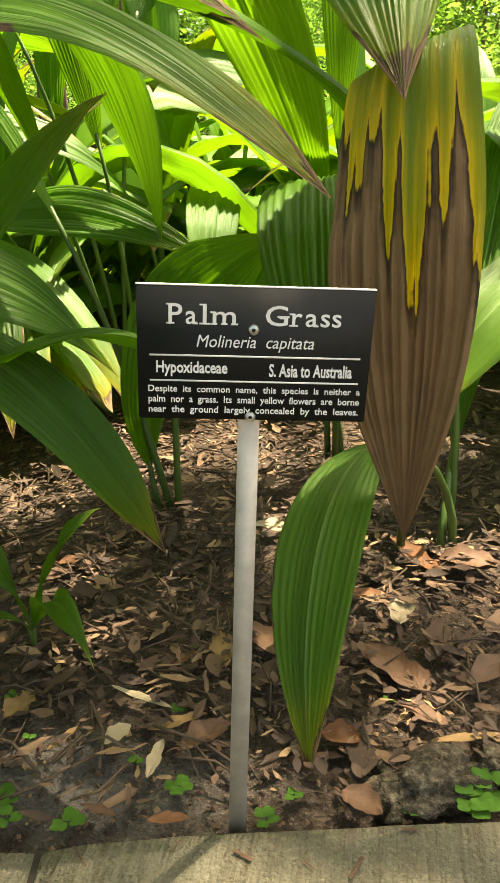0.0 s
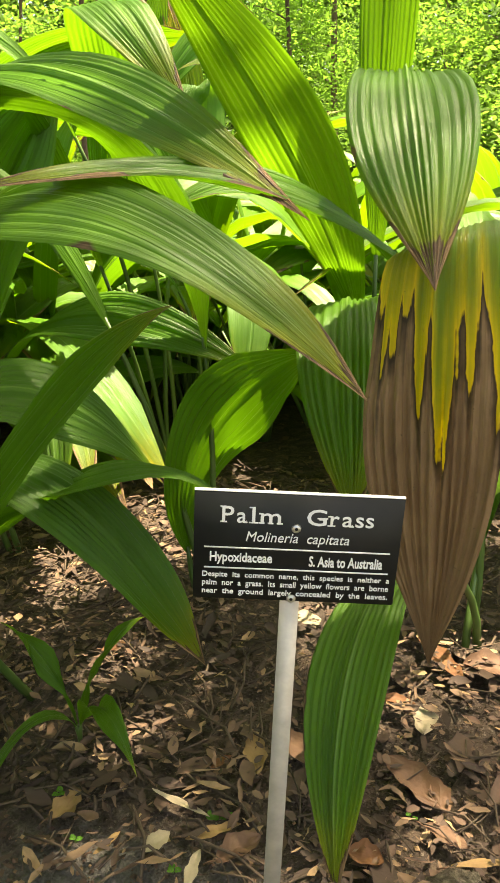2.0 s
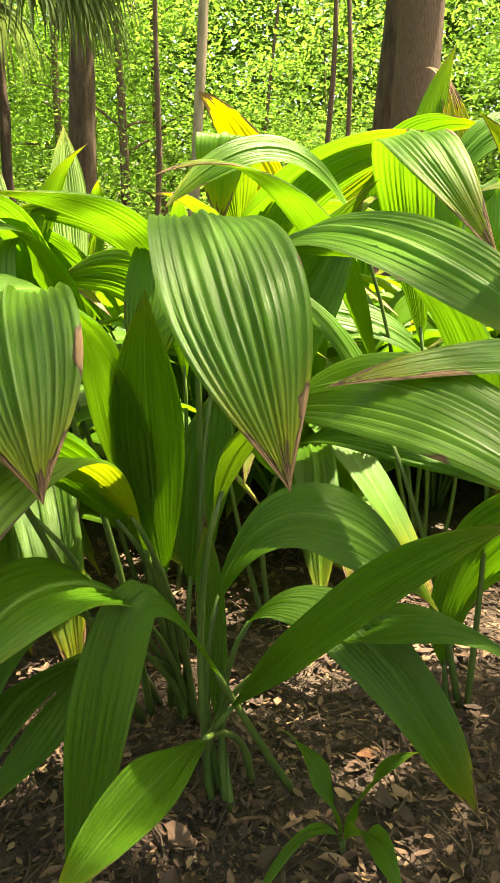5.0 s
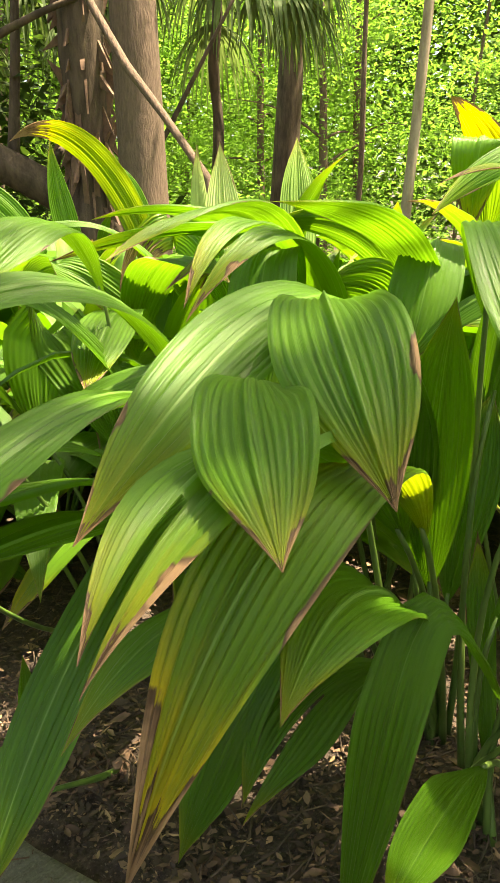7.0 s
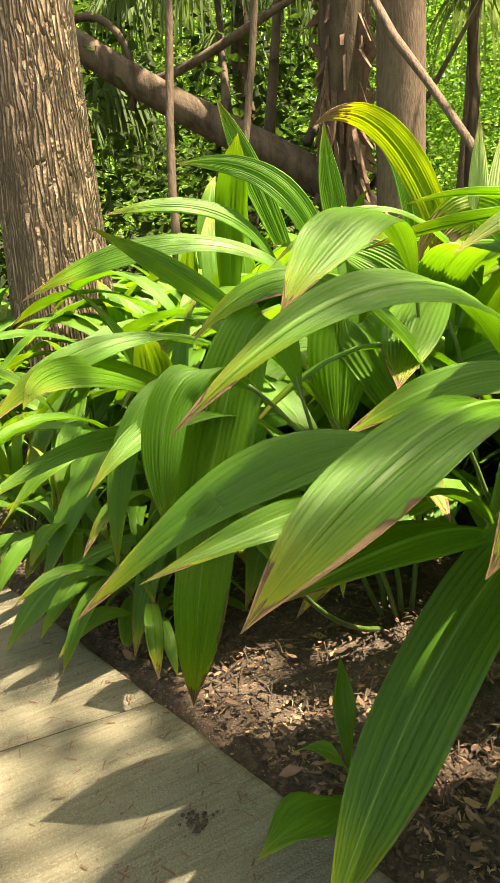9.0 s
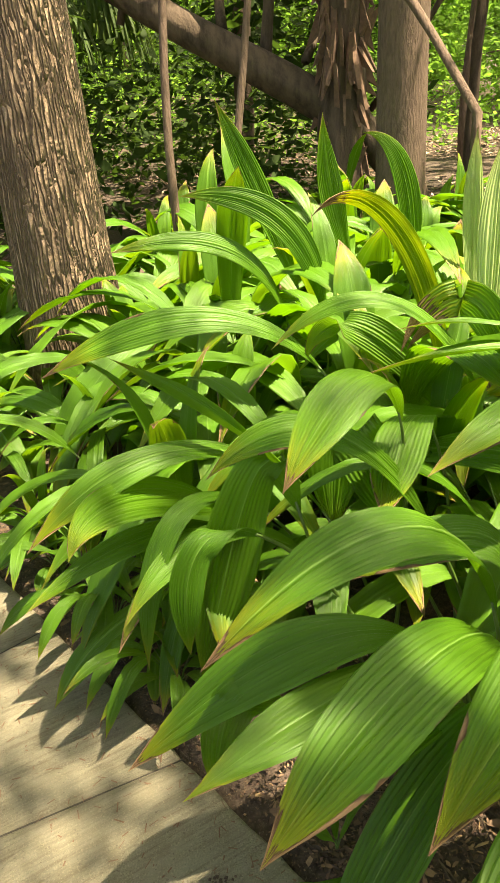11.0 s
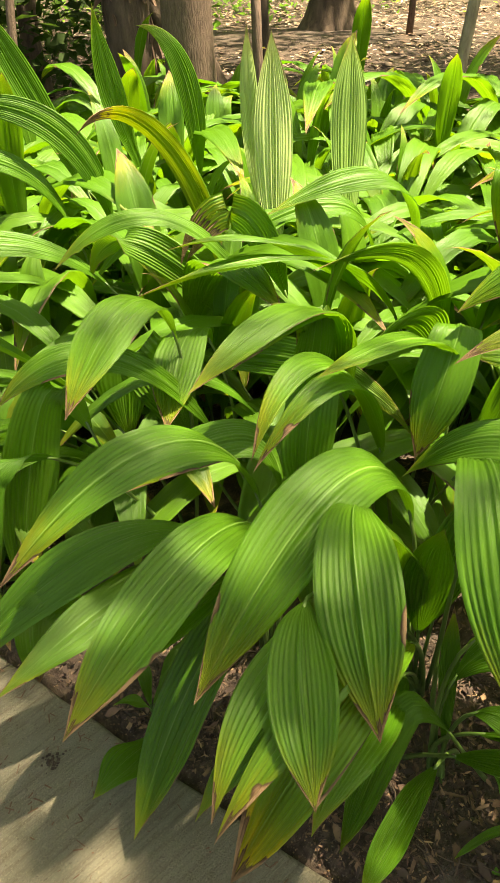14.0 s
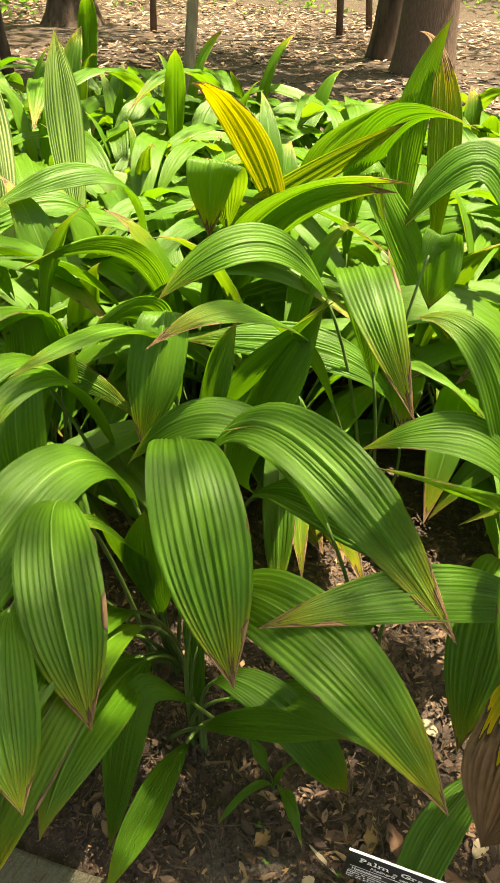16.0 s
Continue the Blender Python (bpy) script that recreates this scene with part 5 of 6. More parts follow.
grow(clump, ((-0.150, -0.110, 0.003), (-0.125, -0.185, 1.007), (0.018, -0.547, 1.331), (-0.090, -0.370, 0.830)), 0.15, start=0.62, peak=0.4, roll=0, side=(0.86, 0.51, 0), folds=13, along=34, dry=0.16, yellow=0.15, shade=0.75, seed=101, label="pleated leaf with a brown dry tip")
grow(clump, ((-0.012, 0.067, -0.001), (0.022, 0.164, 0.740), (-0.299, 0.018, 1.202), (-0.247, -0.216, 1.191)), 0.149, start=0.42, peak=0.55, roll=34, folds=13, along=34, dry=0.15, yellow=0.86, shade=0.90, seed=102, label="pleated leaf with a brown dry tip")
grow(clump, ((-0.081, -0.037, -0.005), (-0.174, -0.038, 0.724), (-0.165, -0.142, 1.053), (0.386, -0.154, 0.808)), 0.117, start=0.42, peak=0.55, roll=-27, folds=13, along=34, dry=0.10, yellow=0.00, shade=0.70, seed=104, label="pleated leaf with a brown dry tip")
clump = thing("palm_grass", -1.800, 0.420, -0.109, "dense palm grass clump with broad pleated drooping leaves", "plant", "palm grass bed")
grow(clump, ((0.004, 0.010, 0.000), (0.004, -0.013, 0.453), (0.024, -0.458, 0.949), (-0.004, -0.901, 0.530)), 0.121, start=0.42, peak=0.55, roll=-11, folds=13, along=34, dry=0.10, yellow=0.00, shade=0.50, seed=106, label="pleated leaf with a brown dry tip")
grow(clump, ((-0.034, -0.015, -0.002), (-0.028, -0.145, 0.366), (0.002, -0.708, 0.775), (0.217, -0.853, 0.626)), 0.141, start=0.42, peak=0.55, roll=-27, folds=13, along=34, dry=0.04, yellow=0.00, shade=0.70, seed=107)
grow(clump, ((-0.000, -0.013, -0.000), (0.052, -0.179, 0.427), (0.184, -0.662, 1.009), (0.251, -0.727, 0.276)), 0.085, start=0.42, peak=0.55, roll=2, folds=13, along=34, dry=0.02, yellow=0.00, shade=0.30, seed=108)
grow(clump, ((0.001, -0.002, 0.000), (0.007, -0.122, 0.229), (0.010, -0.452, 0.654), (0.034, -0.940, 0.395)), 0.089, start=0.42, peak=0.55, roll=-15, folds=13, along=34, dry=0.02, yellow=0.00, shade=0.50, seed=109)
clump = thing("palm_grass", -1.020, 0.000, -0.068, "dense palm grass clump with broad pleated drooping leaves", "plant", "palm grass bed")
grow(clump, ((0.011, 0.006, 0.001), (0.038, -0.054, 0.014), (0.078, -0.265, 0.184), (0.083, -0.360, 0.118)), 0.109, start=0.42, peak=0.55, roll=19, folds=13, along=34, dry=0.02, yellow=0.00, shade=0.30, seed=111)
clump = thing("palm_grass", -0.020, 1.150, -0.001, "dense palm grass clump with broad pleated drooping leaves", "plant", "palm grass bed")
grow(clump, ((0.064, -0.002, 0.002), (0.043, -0.233, 0.399), (0.021, -0.539, 0.682), (-0.181, -0.864, 0.906)), 0.113, start=0.41, peak=0.55, roll=19, folds=13, along=34, dry=0.03, yellow=0.00, shade=0.85, seed=113)
clump = thing("palm_grass", -3.000, 1.700, -0.158, "dense palm grass clump with broad pleated drooping leaves", "plant", "palm grass bed")
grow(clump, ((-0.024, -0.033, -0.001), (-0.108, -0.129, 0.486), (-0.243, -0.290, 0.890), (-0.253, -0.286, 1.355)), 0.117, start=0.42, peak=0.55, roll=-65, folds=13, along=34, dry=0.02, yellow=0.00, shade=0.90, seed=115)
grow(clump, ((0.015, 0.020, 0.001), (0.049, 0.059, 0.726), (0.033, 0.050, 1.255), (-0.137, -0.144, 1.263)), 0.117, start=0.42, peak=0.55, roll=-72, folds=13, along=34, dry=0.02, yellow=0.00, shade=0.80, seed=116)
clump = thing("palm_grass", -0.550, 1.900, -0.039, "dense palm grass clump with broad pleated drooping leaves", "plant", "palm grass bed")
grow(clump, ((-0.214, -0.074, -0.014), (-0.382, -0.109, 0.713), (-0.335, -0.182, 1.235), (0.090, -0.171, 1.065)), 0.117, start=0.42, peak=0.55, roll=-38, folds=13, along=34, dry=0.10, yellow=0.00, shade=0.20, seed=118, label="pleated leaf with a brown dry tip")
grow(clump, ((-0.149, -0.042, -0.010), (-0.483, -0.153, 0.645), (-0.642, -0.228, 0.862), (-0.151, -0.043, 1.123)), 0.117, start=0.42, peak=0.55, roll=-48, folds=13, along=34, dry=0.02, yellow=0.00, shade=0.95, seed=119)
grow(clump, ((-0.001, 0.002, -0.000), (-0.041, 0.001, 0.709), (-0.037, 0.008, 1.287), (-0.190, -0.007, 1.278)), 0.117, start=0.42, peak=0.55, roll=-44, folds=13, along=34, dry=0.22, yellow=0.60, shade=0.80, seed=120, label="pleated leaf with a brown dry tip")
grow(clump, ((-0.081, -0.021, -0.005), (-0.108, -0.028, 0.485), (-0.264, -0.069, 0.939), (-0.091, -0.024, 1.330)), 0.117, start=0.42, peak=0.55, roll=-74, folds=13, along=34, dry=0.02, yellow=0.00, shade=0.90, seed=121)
clump = thing("palm_grass", -0.150, 1.600, -0.011, "dense palm grass clump with broad pleated drooping leaves", "plant", "palm grass bed")
grow(clump, ((-0.003, 0.002, -0.000), (-0.060, -0.025, 0.663), (-0.159, -0.059, 1.416), (-0.418, -0.206, 0.807)), 0.117, start=0.42, peak=0.55, roll=-44, folds=13, along=34, dry=0.02, yellow=0.00, shade=0.20, seed=123)
grow(clump, ((-0.022, -0.010, -0.002), (-0.279, -0.165, 0.631), (-0.628, -0.322, 1.293), (-0.425, -0.270, 0.869)), 0.117, start=0.42, peak=0.55, roll=-61, folds=13, along=34, dry=0.02, yellow=0.00, shade=0.90, seed=124)
clump = thing("palm_grass", -2.600, 0.850, -0.143, "dense palm grass clump with broad pleated drooping leaves", "plant", "palm grass bed")
grow(clump, ((0.029, 0.047, 0.001), (0.088, 0.136, 0.677), (0.052, 0.081, 1.180), (-0.249, -0.370, 1.138)), 0.117, start=0.42, peak=0.55, roll=-61, folds=13, along=34, dry=0.02, yellow=0.00, shade=0.60, seed=126)
grow(clump, ((0.002, 0.006, 0.000), (-0.009, -0.022, 0.557), (-0.005, 0.001, 1.123), (-0.262, -0.661, 0.975)), 0.117, start=0.42, peak=0.55, roll=-32, folds=13, along=34, dry=0.07, yellow=0.00, shade=0.60, seed=127)
clump = thing("palm_grass", -2.950, 1.300, -0.157, "dense palm grass clump with broad pleated drooping leaves", "plant", "palm grass bed")
grow(clump, ((-0.002, 0.001, -0.000), (-0.094, -0.114, 0.530), (-0.207, -0.250, 0.989), (-0.335, -0.421, 1.447)), 0.117, start=0.42, peak=0.55, roll=-69, folds=13, along=34, dry=0.02, yellow=0.00, shade=0.60, seed=129)
clump = thing("palm_grass", -1.550, 1.050, -0.096, "dense palm grass clump with broad pleated drooping leaves", "plant", "palm grass bed")
grow(clump, ((-0.011, -0.008, -0.001), (-0.087, -0.118, 0.509), (-0.240, -0.321, 1.217), (-0.471, -0.699, 0.772)), 0.113, start=0.42, peak=0.55, roll=-11, folds=13, along=34, dry=0.05, yellow=0.00, shade=0.70, seed=131)
grow(clump, ((-0.006, -0.001, -0.000), (-0.058, -0.055, 0.501), (-0.166, -0.157, 1.236), (-0.311, -0.338, 0.716)), 0.117, start=0.5, peak=0.55, roll=0, side=(-0.67, -0.74, 0), folds=13, along=34, dry=0.32, yellow=0.00, shade=0.40, seed=132, torn=0.40, label="pleated leaf with a brown dry tip")
grow(clump, ((-0.013, -0.010, -0.001), (-0.128, -0.124, 0.486), (-0.488, -0.469, 1.063), (-0.534, -0.539, 0.673)), 0.117, start=0.42, peak=0.55, roll=0, side=(-0.55, -0.83, 0), folds=13, along=34, dry=0.05, yellow=0.00, shade=0.90, seed=133)


# ---- litter, seedlings and weeds ----
def litter(name, count, area, size, seed, label, curl=0.35, material=LITTER):
    """Dry leaves strewn on the soil, each a curled, pointed blade."""
    r = np.random.default_rng(seed)
    x0, x1, y0, y1 = area
    verts, faces = [], []
    made = 0
    while made < count:
        x, y = r.uniform(x0, x1), r.uniform(y0, y1)
        if y - EDGE * x < 0.035:
            continue
        made += 1
        if math.hypot((x + 0.17) * 5.2, (y - 0.055) * 13) < 1.1 and r.uniform() < 0.5:
            continue
        a = r.uniform(0, 2 * math.pi)
        L = size * r.lognormal(0, 0.35)
        w = L * r.uniform(0.06, 0.26)
        d, s = np.array([math.cos(a), math.sin(a)]), np.array([-math.sin(a), math.cos(a)])
        z = ground_z(x, y) + r.uniform(-0.006, 0.012)
        tilt, roll, cup = r.uniform(-0.3, 0.3), r.uniform(-0.5, 0.5), r.uniform(-0.1, 1.0) * curl
        k = len(verts)
        for t, ww in ((-0.5, 0.03), (-0.25, 0.75), (0.05, 1.0), (0.3, 0.7), (0.5, 0.02)):
            for u in (-1, 0, 1):
                p = np.array([x, y]) + d * t * L + s * u * w * ww * r.uniform(0.7, 1.25) + r.normal(0, 0.035 * L, 2) * abs(u)
                verts.append((p[0], p[1], z + tilt * t * L + roll * u * w * ww * 0.5 + cup * (abs(u) * w * ww + t * t * L * 0.5) + 0.004))
        for i in range(4):
            q = k + 3 * i
            faces += [(q, q + 1, q + 4, q + 3), (q + 1, q + 2, q + 5, q + 4)]
    tagged(new(name, mesh_of(name, verts, faces, material)), label, "leaf litter", kind="stuff")


litter("leaf_litter", 17000, (-1.3, 1.0, -0.25, 1.3), 0.014, 4, "crumbled brown leaf mulch on dark soil")
litter("leaf_litter", 1500, (-1.2, 1.0, -0.25, 1.3), 0.030, 1, "brown dry leaves strewn over dark mulch", 1.0)
litter("leaf_litter", 12000, (-3.2, -0.4, -0.65, 0.5), 0.011, 6, "fine dark mulch crumbs beside the concrete walk")
litter("leaf_litter", 6500, (-3.4, 1.6, -0.7, 2.2), 0.024, 2, "brown dry leaves and mulch strewn over dark soil", 0.5)
litter("leaf_litter", 20000, (-13, 3, 3.8, 14), 0.085, 3, "dry brown leaf litter on the woodland floor, sunlight put into its colour", 0.35, SUNLIT_DRY_LITTER)


def twigs():
    r = random.Random(9)
    verts, faces = [], []
    for i in range(2600):
        x, y = r.uniform(-2.2, 0.9), r.uniform(-0.35, 1.1)
        if y - EDGE * x < 0.04:
            continue
        a, L = r.uniform(0, math.pi), r.uniform(0.02, 0.11)
        z = ground_z(x, y) + 0.006
        p = [Vector((x, y, z)), Vector((x + 0.5 * L * math.cos(a), y + 0.5 * L * math.sin(a), z + r.uniform(0, 0.012))), Vector((x + L * math.cos(a + 0.2), y + L * math.sin(a + 0.2), z + r.uniform(-0.002, 0.015)))]
        v, f = tube(p, [r.uniform(0.0008, 0.002)] * 3, 4)
        k = len(verts)
        verts += v
        faces += [tuple(q + k for q in g) for g in f]
    tagged(new("twigs", mesh_of("twigs", verts, faces, DARK_BARK)), "thin dark twigs scattered on the mulch", "twigs", kind="stuff")


def crumbs():
    """Loose crumbs of soil and bark on the open ground by the walk."""
    r = random.Random(12)
    verts, faces = [], []
    for i in range(9000):
        x, q = r.uniform(-2.6, 0.8), 0.01 + abs(r.gauss(0, 0.2))
        y = EDGE * x + q
        s = 0.0012 + 0.0035 * r.random() ** 2.5
        z = ground_z(x, y) - 0.014 + 0.012 * noise.noise(Vector((x * 5, y * 5, 0))) + 0.006 * noise.noise(Vector((x * 19, y * 19, 3))) + 0.3 * s
        a = r.uniform(0, 3)
        c, d = s * math.cos(a), s * math.sin(a)
        k = len(verts)
        verts += [(x + c, y + d, z), (x - 0.8 * d, y + 0.8 * c, z), (x - 1.1 * c, y - d, z), (x + d, y - c, z), (x + 0.3 * c, y, z + s * r.uniform(0.5, 1.1))]
        faces += [(k, k + 1, k + 4), (k + 1, k + 2, k + 4), (k + 2, k + 3, k + 4), (k + 3, k, k + 4)]
    tagged(new("soil_crumbs", mesh_of("soil_crumbs", verts, faces, LITTER, False)), "dark crumbs of soil and bark on the open ground", "soil", kind="stuff")


twigs()
crumbs()


def seedling(x, y, z, blades, label):
    plant = thing("seedling", x, y, z, label, "plant", "seedlings")
    for i, (ctrl, w) in enumerate(blades):
        grow(plant, ctrl, w, thick=0.0025, start=0.12, peak=0.55, droop=0.35, folds=6, along=16, dry=0.0, yellow=0.0, shade=0.6, seed=900 + i)


def leaf_colour(name, c):
    k = Mat(name, rough=0.7, spec=0.3)
    n, big = k.noise(120, 4), k.noise(30, 3)
    col = k.mix(n, tuple(0.6 * v for v in c), tuple(min(1, 1.3 * v) for v in c))
    k.color(k.mix(k.math("MULTIPLY_ADD", big, 1.6, -0.6, clamp=True), col, tuple(0.35 * v for v in c))).bump(n, 0.6, 0.002)
    return k.m


PALE, TAN, RUST, BROWN = leaf_colour("bleached_leaf", (0.36, 0.29, 0.19)), leaf_colour("tan_leaf", (0.24, 0.145, 0.058)), leaf_colour("rust_leaf", (0.165, 0.072, 0.030)), leaf_colour("brown_leaf", (0.120, 0.064, 0.036))
CLOVER = foliage_material("weed_leaf", (0.040, 0.120, 0.016), (0.080, 0.190, 0.026), (0.16, 0.32, 0.03), 0.25)


def rock_material():
    k = Mat("limestone", rough=0.97, spec=0.15)
    big, mid, fine = k.noise(38, 4), k.noise(120, 5, rough=0.7), k.noise(420, 3)
    c = k.ramp(mid, (0.34, (0.032, 0.025, 0.018)), (0.5, (0.110, 0.090, 0.064)), (0.68, (0.25, 0.21, 0.15)))
    c = k.mix(k.math("MULTIPLY_ADD", big, 3.0, -1.3, clamp=True), c, (0.040, 0.032, 0.022))
    k.color(c).bump(k.math("ADD", mid, k.math("MULTIPLY", fine, 0.5)), 1.0, 0.006)
    return k.m


ROCK = rock_material()


def dead_leaf(x, y, turn, length, width, material, curl, label):
    """A dry leaf with a midrib crease, wavy margins and a short stalk."""
    r = random.Random(round(x * 1000) + round(y * 7000))
    ob = thing("dead_leaf", x, y, ground_z(x, y) + 0.004, label, "dead leaf", "dead leaves", turn)
    verts, faces = [], []
    n, m = 12, 8
    for i in range(n + 1):
        t = i / n
        w = width / 2 * (math.sin(math.pi * min(1, t * 0.98 + 0.01)) ** 0.75) * (1 + 0.14 * math.sin(17 * t + r.random()))
        for j in range(m + 1):
            u = 2 * j / m - 1
            z = 2.2 * curl * (0.35 * w * u * u + 0.16 * length * (t - 0.5) ** 2) + 0.13 * width * noise.noise(Vector((t * 5, u * 2.5, x * 30))) + 0.06 * w * abs(u) + 0.004
            verts.append((length * (t - 0.5), w * u + 0.06 * length * math.sin(2.5 * t + x * 9), z))
    for i in range(n):
        for j in range(m):
            k = i * (m + 1) + j
            faces.append((k, k + 1, k + m + 2, k + m + 1))
    body = part("blade", mesh_of("blade", verts, faces, material), ob)
    v, f = tube([Vector((-length * 0.5, 0, 0.006)), Vector((-length * 0.62, 0.01 * length, 0.008)), Vector((-length * 0.72, 0.05 * length, 0.005))], [0.0011, 0.0009, 0.0008], 5)
    part("leaf_stalk", mesh_of("leaf_stalk", v, f, BROWN), ob)


def weed(x, y, count, size):
    r = random.Random(round(x * 5000) + round(y * 900))
    ob = thing("weed", x, y, ground_z(x, y) - 0.004, "tiny green weed with rounded lobed leaves", "weed", "weeds")
    for i in range(count):
        a, tall = 2 * math.pi * i / count + r.uniform(-0.4, 0.4), size * r.uniform(0.8, 1.9)
        hub = Vector((math.cos(a) * size * 1.1, math.sin(a) * size * 1.1, tall))
        verts, faces = [hub - Vector((0, 0, size * 0.12))], []
        for q in range(24):
            th = 2 * math.pi * q / 24
            rad = size * (0.72 + 0.26 * abs(math.cos(1.5 * th)) ** 0.6)
            verts.append(hub + Vector((math.cos(th) * rad, math.sin(th) * rad, 0.15 * rad * math.cos(th - a) + 0.12 * size * math.sin(3 * th))))
            faces.append((0, 1 + q, 1 + (q + 1) % 24))
        leaf = part("leaf", mesh_of("weed_leaf", verts, faces, CLOVER), ob)
        v, f = tube([Vector((0, 0, 0)), hub * 0.6 + Vector((0, 0, -0.2 * tall)), hub - Vector((0, 0, size * 0.12))], [0.0008] * 3, 5)
        part("stalk", mesh_of("weed_stalk", v, f, STALK), leaf)


def stone(x, y, a, b, c):
    bm = bmesh.new()
    bmesh.ops.create_icosphere(bm, subdivisions=4, radius=1.0)
    for v in bm.verts:
        d = 1 + 0.5 * noise.noise(v.co * 1.3 + Vector((x * 9, 0, 0))) - 0.35 * abs(noise.noise(v.co * 2.6)) + 0.22 * noise.noise(v.co * 5) + 0.12 * noise.noise(v.co * 11) + 0.08 * noise.noise(v.co * 23)
        v.co = Vector((v.co.x * a, v.co.y * b, v.co.z * c)) * d
    ob = new("stone", finish("stone", bm, ROCK))
    ob.matrix_basis = pose(x, y, ground_z(x, y) + 0.05 * c, 0, 0, 20)
    tagged(ob, "rough grey limestone half sunk in the soil", "stone", "stones")


def clod(x, y):
    """A crumb of dark soil with specks round it on the walk."""
    r = random.Random(3)
    verts, faces = [], []
    for i in range(30):
        px, py, s = x + r.gauss(0, 0.011), y + r.gauss(0, 0.011), r.uniform(0.002, 0.006)
        k = len(verts)
        z = ground_z(px, py) + 0.0085
        verts += [(px - s, py, z), (px, py - s, z), (px + s, py, z), (px, py + s, z), (px, py, z + s)]
        faces += [(k, k + 1, k + 4), (k + 1, k + 2, k + 4), (k + 2, k + 3, k + 4), (k + 3, k, k + 4)]
    tagged(new("soil_crumbs", mesh_of("soil_crumbs", verts, faces, SOIL, False)), "crumbs of dark soil on the concrete", "soil", kind="stuff")
    verts, faces = [], []
    ang = math.atan(EDGE)
    for i in range(700):
        s, q = r.uniform(-3.0, 0.4), abs(r.gauss(0, 0.3)) + 0.01
        px, py = s * math.cos(ang) + q * math.sin(ang), s * math.sin(ang) - q * math.cos(ang)
        L, a, w = r.uniform(0.002, 0.013), r.uniform(0, 3.14), r.uniform(0.0006, 0.0018)
        z = ground_z(px, py) + 0.0088
        d, e = Vector((math.cos(a), math.sin(a), 0)) * L, Vector((-math.sin(a), math.cos(a), 0)) * w
        p = Vector((px, py, z))
        k = len(verts)
        verts += [p - d - e, p + d - e, p + d + e, p - d + e, p + Vector((0, 0, 0.0008))]
        faces += [(k, k + 1, k + 4), (k + 1, k + 2, k + 4), (k + 2, k + 3, k + 4), (k + 3, k, k + 4)]
    tagged(new("plant_debris", mesh_of("plant_debris", verts, faces, BROWN, False)), "small brown plant debris strewn on the concrete", "debris", kind="stuff")


seedling(-0.285, 0.235, -0.021, ((((0.000, 0.000, 0.000), (0.000, 0.000, 0.072), (-0.060, -0.002, 0.171), (-0.100, -0.003, 0.171)), 0.019), (((0.000, 0.000, 0.000), (0.000, 0.000, 0.078), (0.050, 0.023, 0.174), (0.083, 0.039, 0.174)), 0.022), (((0.000, 0.000, 0.000), (0.000, 0.000, 0.072), (0.072, -0.064, 0.157), (0.120, -0.107, 0.067)), 0.023), (((0.000, 0.000, 0.000), (0.000, 0.000, 0.072), (-0.035, -0.080, 0.116), (-0.059, -0.133, 0.026)), 0.020)), "small palm grass seedling with four narrow leaves")
seedling(-1.077, -0.106, -0.071, ((((0.000, 0.000, 0.000), (-0.018, 0.008, 0.061), (-0.040, 0.017, 0.133), (-0.061, 0.026, 0.205)), 0.034), (((0.000, 0.000, 0.000), (0.000, 0.000, 0.050), (-0.023, -0.040, 0.095), (-0.046, -0.080, 0.070)), 0.026), (((0.000, 0.000, 0.000), (0.000, 0.000, 0.050), (-0.029, 0.093, 0.096), (-0.058, 0.186, 0.113)), 0.030)), "small palm grass sprout beside the concrete walk")
dead_leaf(0.144, 0.332, -88, 0.057, 0.030, PALE, 0.1, "pale tan dry leaf lying on the mulch")
dead_leaf(0.167, 0.463, -51, 0.109, 0.031, RUST, 0.5, "rust brown dry leaf lying on the mulch")
dead_leaf(0.128, 0.219, -42, 0.087, 0.042, BROWN, 0.5, "brown dry leaf lying on the mulch")
dead_leaf(0.159, 0.206, -67, 0.051, 0.024, BROWN, 0.4, "brown dry leaf lying on the mulch")
dead_leaf(0.164, 0.152, -18, 0.049, 0.020, BROWN, 0.2, "grey brown dry leaf lying on the mulch")
dead_leaf(-0.054, 0.237, 97, 0.067, 0.028, TAN, 0.2, "yellow tan dry leaf lying on the mulch")
dead_leaf(-0.255, 0.128, 68, 0.048, 0.030, TAN, 0.3, "yellow tan dry leaf lying on the mulch")
dead_leaf(-0.187, 0.087, 57, 0.038, 0.009, TAN, 0.1, "tan dry leaf lying on the mulch")
dead_leaf(-0.125, 0.150, -25, 0.079, 0.009, PALE, 0.1, "pale straw dry leaf lying on the mulch")
dead_leaf(-0.077, 0.115, 25, 0.061, 0.015, TAN, 0.3, "tan dry leaf lying on the mulch")
dead_leaf(-0.045, 0.097, 41, 0.055, 0.030, BROWN, 0.6, "crumpled brown dry leaf lying on the mulch")
dead_leaf(-0.086, 0.068, 82, 0.049, 0.013, PALE, 0.2, "pale straw dry leaf lying on the mulch")
dead_leaf(-0.056, 0.001, 7, 0.035, 0.012, RUST, 0.4, "orange brown dry leaf lying on the mulch")
dead_leaf(0.104, 0.036, -24, 0.039, 0.029, BROWN, 0.5, "brown dry leaf lying on the mulch")
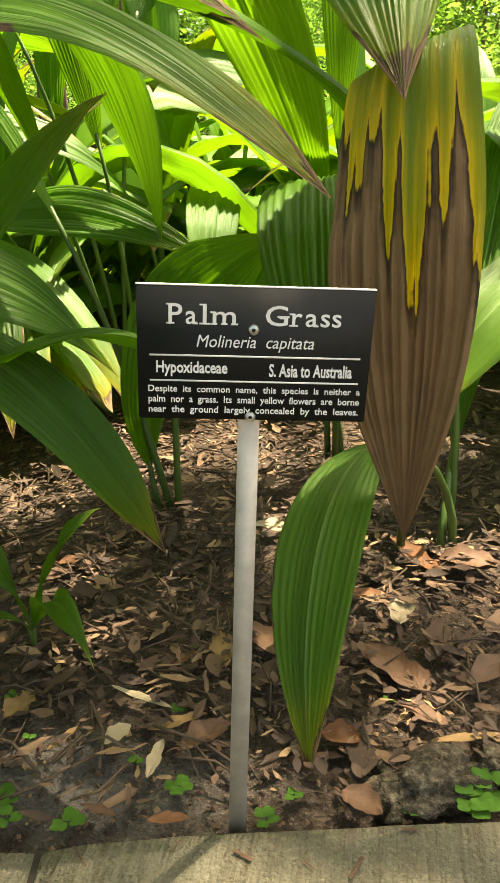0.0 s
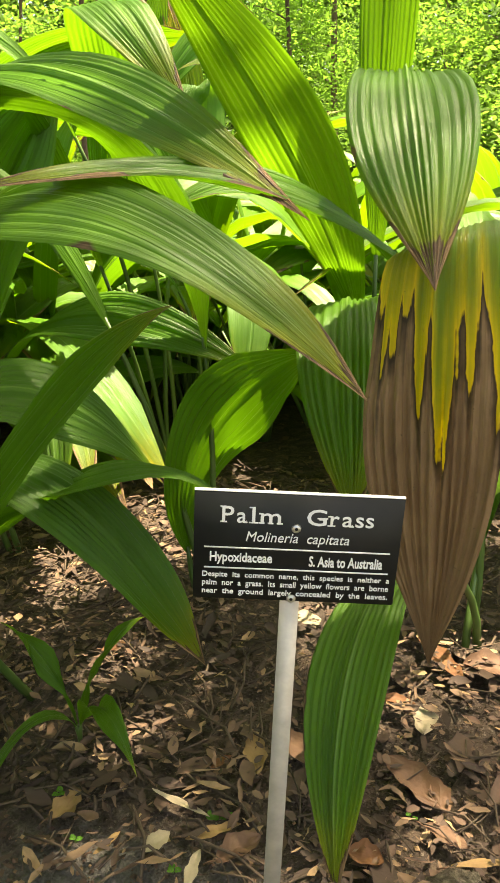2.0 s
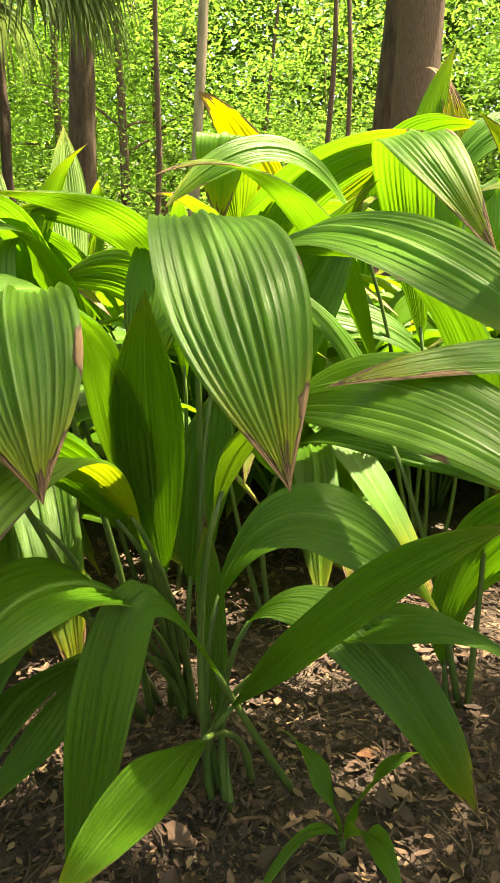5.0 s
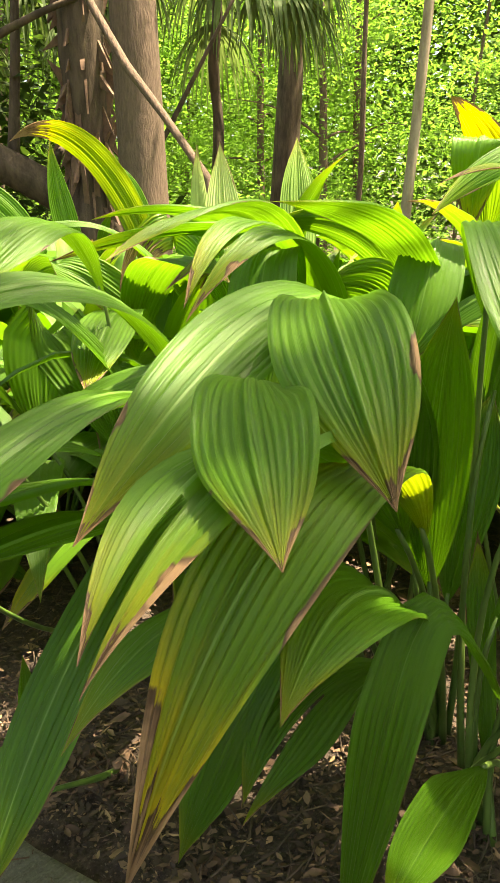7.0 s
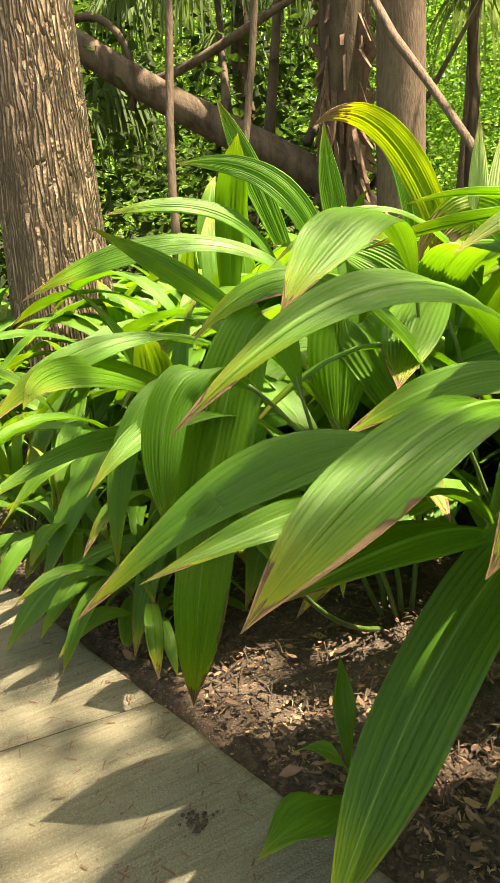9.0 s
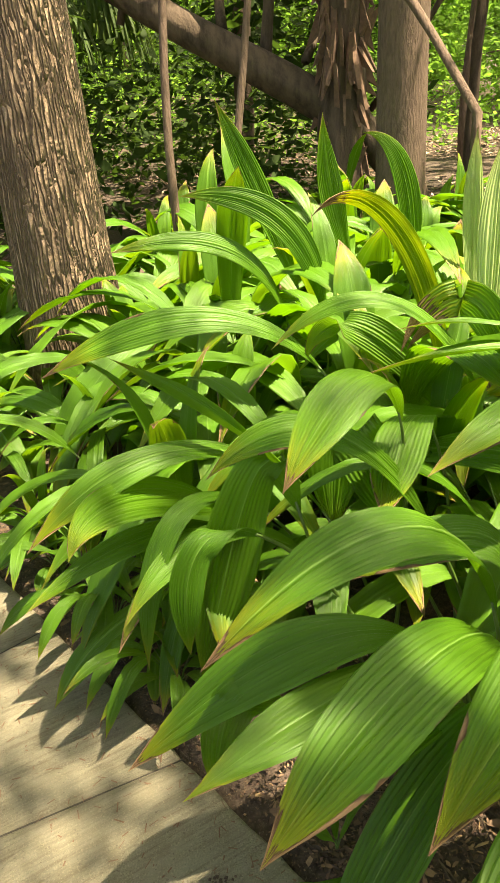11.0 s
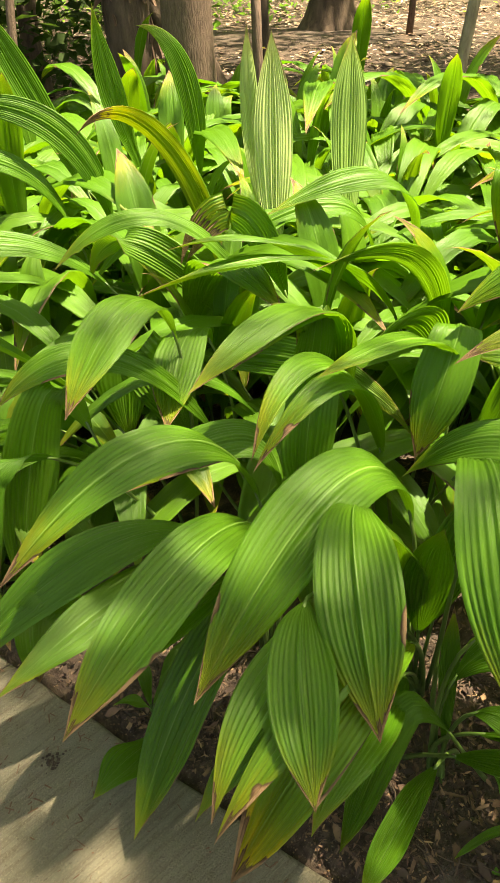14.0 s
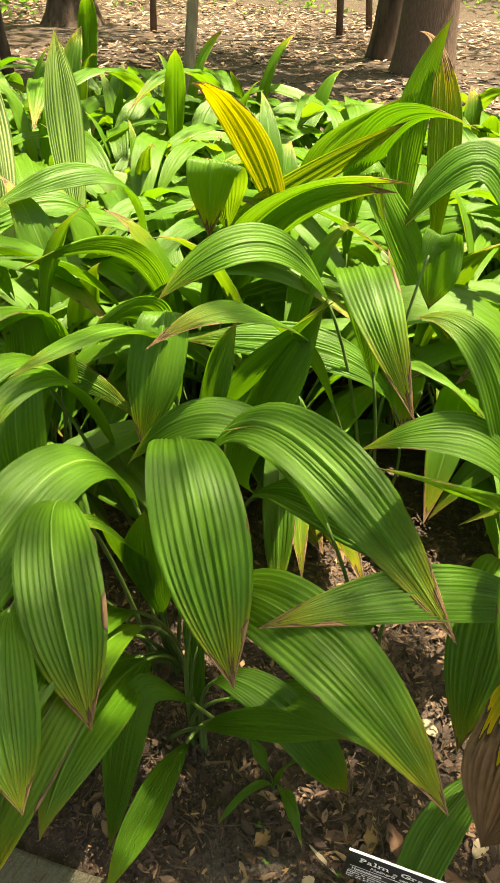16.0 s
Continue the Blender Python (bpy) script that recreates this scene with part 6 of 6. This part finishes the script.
dead_leaf(0.083, 0.109, -4, 0.037, 0.030, RUST, 0.6, "crumpled reddish brown dry leaf lying on the mulch")
dead_leaf(0.201, 0.127, 24, 0.070, 0.010, TAN, 0.1, "long straw-coloured dry leaf lying on the mulch")
dead_leaf(0.108, 0.360, -0, 0.053, 0.021, RUST, 0.3, "orange brown dry leaf lying on the mulch")
dead_leaf(0.240, 0.454, 6, 0.081, 0.053, BROWN, 0.5, "large brown dry leaf lying on the mulch")
dead_leaf(-0.318, 0.433, 37, 0.042, 0.021, RUST, 0.3, "rust brown dry leaf lying on the mulch")
dead_leaf(-0.135, 0.096, 45, 0.035, 0.022, PALE, 0.1, "grey bleached dry leaf lying on the mulch")
dead_leaf(-0.118, 0.006, -22, 0.032, 0.009, BROWN, 0.3, "dark brown dry leaf lying on the mulch")
dead_leaf(-0.014, 0.252, -56, 0.074, 0.032, BROWN, 0.5, "brown dry leaf lying on the mulch")
dead_leaf(-0.039, 0.535, -16, 0.065, 0.034, PALE, 0.3, "pale dry leaf lying on the mulch")
dead_leaf(-0.094, 0.217, 47, 0.032, 0.011, RUST, 0.3, "brown dry leaf lying on the mulch")
weed(0.196, 0.055, 5, 0.0088)
weed(0.215, 0.076, 5, 0.0088)
weed(0.205, 0.051, 4, 0.0088)
weed(-0.057, 0.040, 4, 0.0066)
weed(-0.144, -0.004, 3, 0.0077)
weed(-0.214, 0.017, 4, 0.0077)
weed(-0.200, -0.003, 3, 0.0066)
weed(0.147, 0.043, 4, 0.0044)
weed(-0.077, 0.144, 2, 0.0077)
weed(-0.108, 0.072, 3, 0.0039)
weed(0.025, 0.017, 4, 0.0055)
weed(0.129, 0.180, 2, 0.0033)
weed(-0.226, 0.093, 2, 0.0039)
weed(0.045, 0.044, 3, 0.0044)
weed(-0.275, 0.153, 3, 0.0044)
stone(0.165, 0.072, 0.052, 0.030, 0.022)
stone(0.228, 0.100, 0.024, 0.018, 0.015)
stone(0.115, 0.062, 0.014, 0.010, 0.008)
clod(-1.146, -0.354)
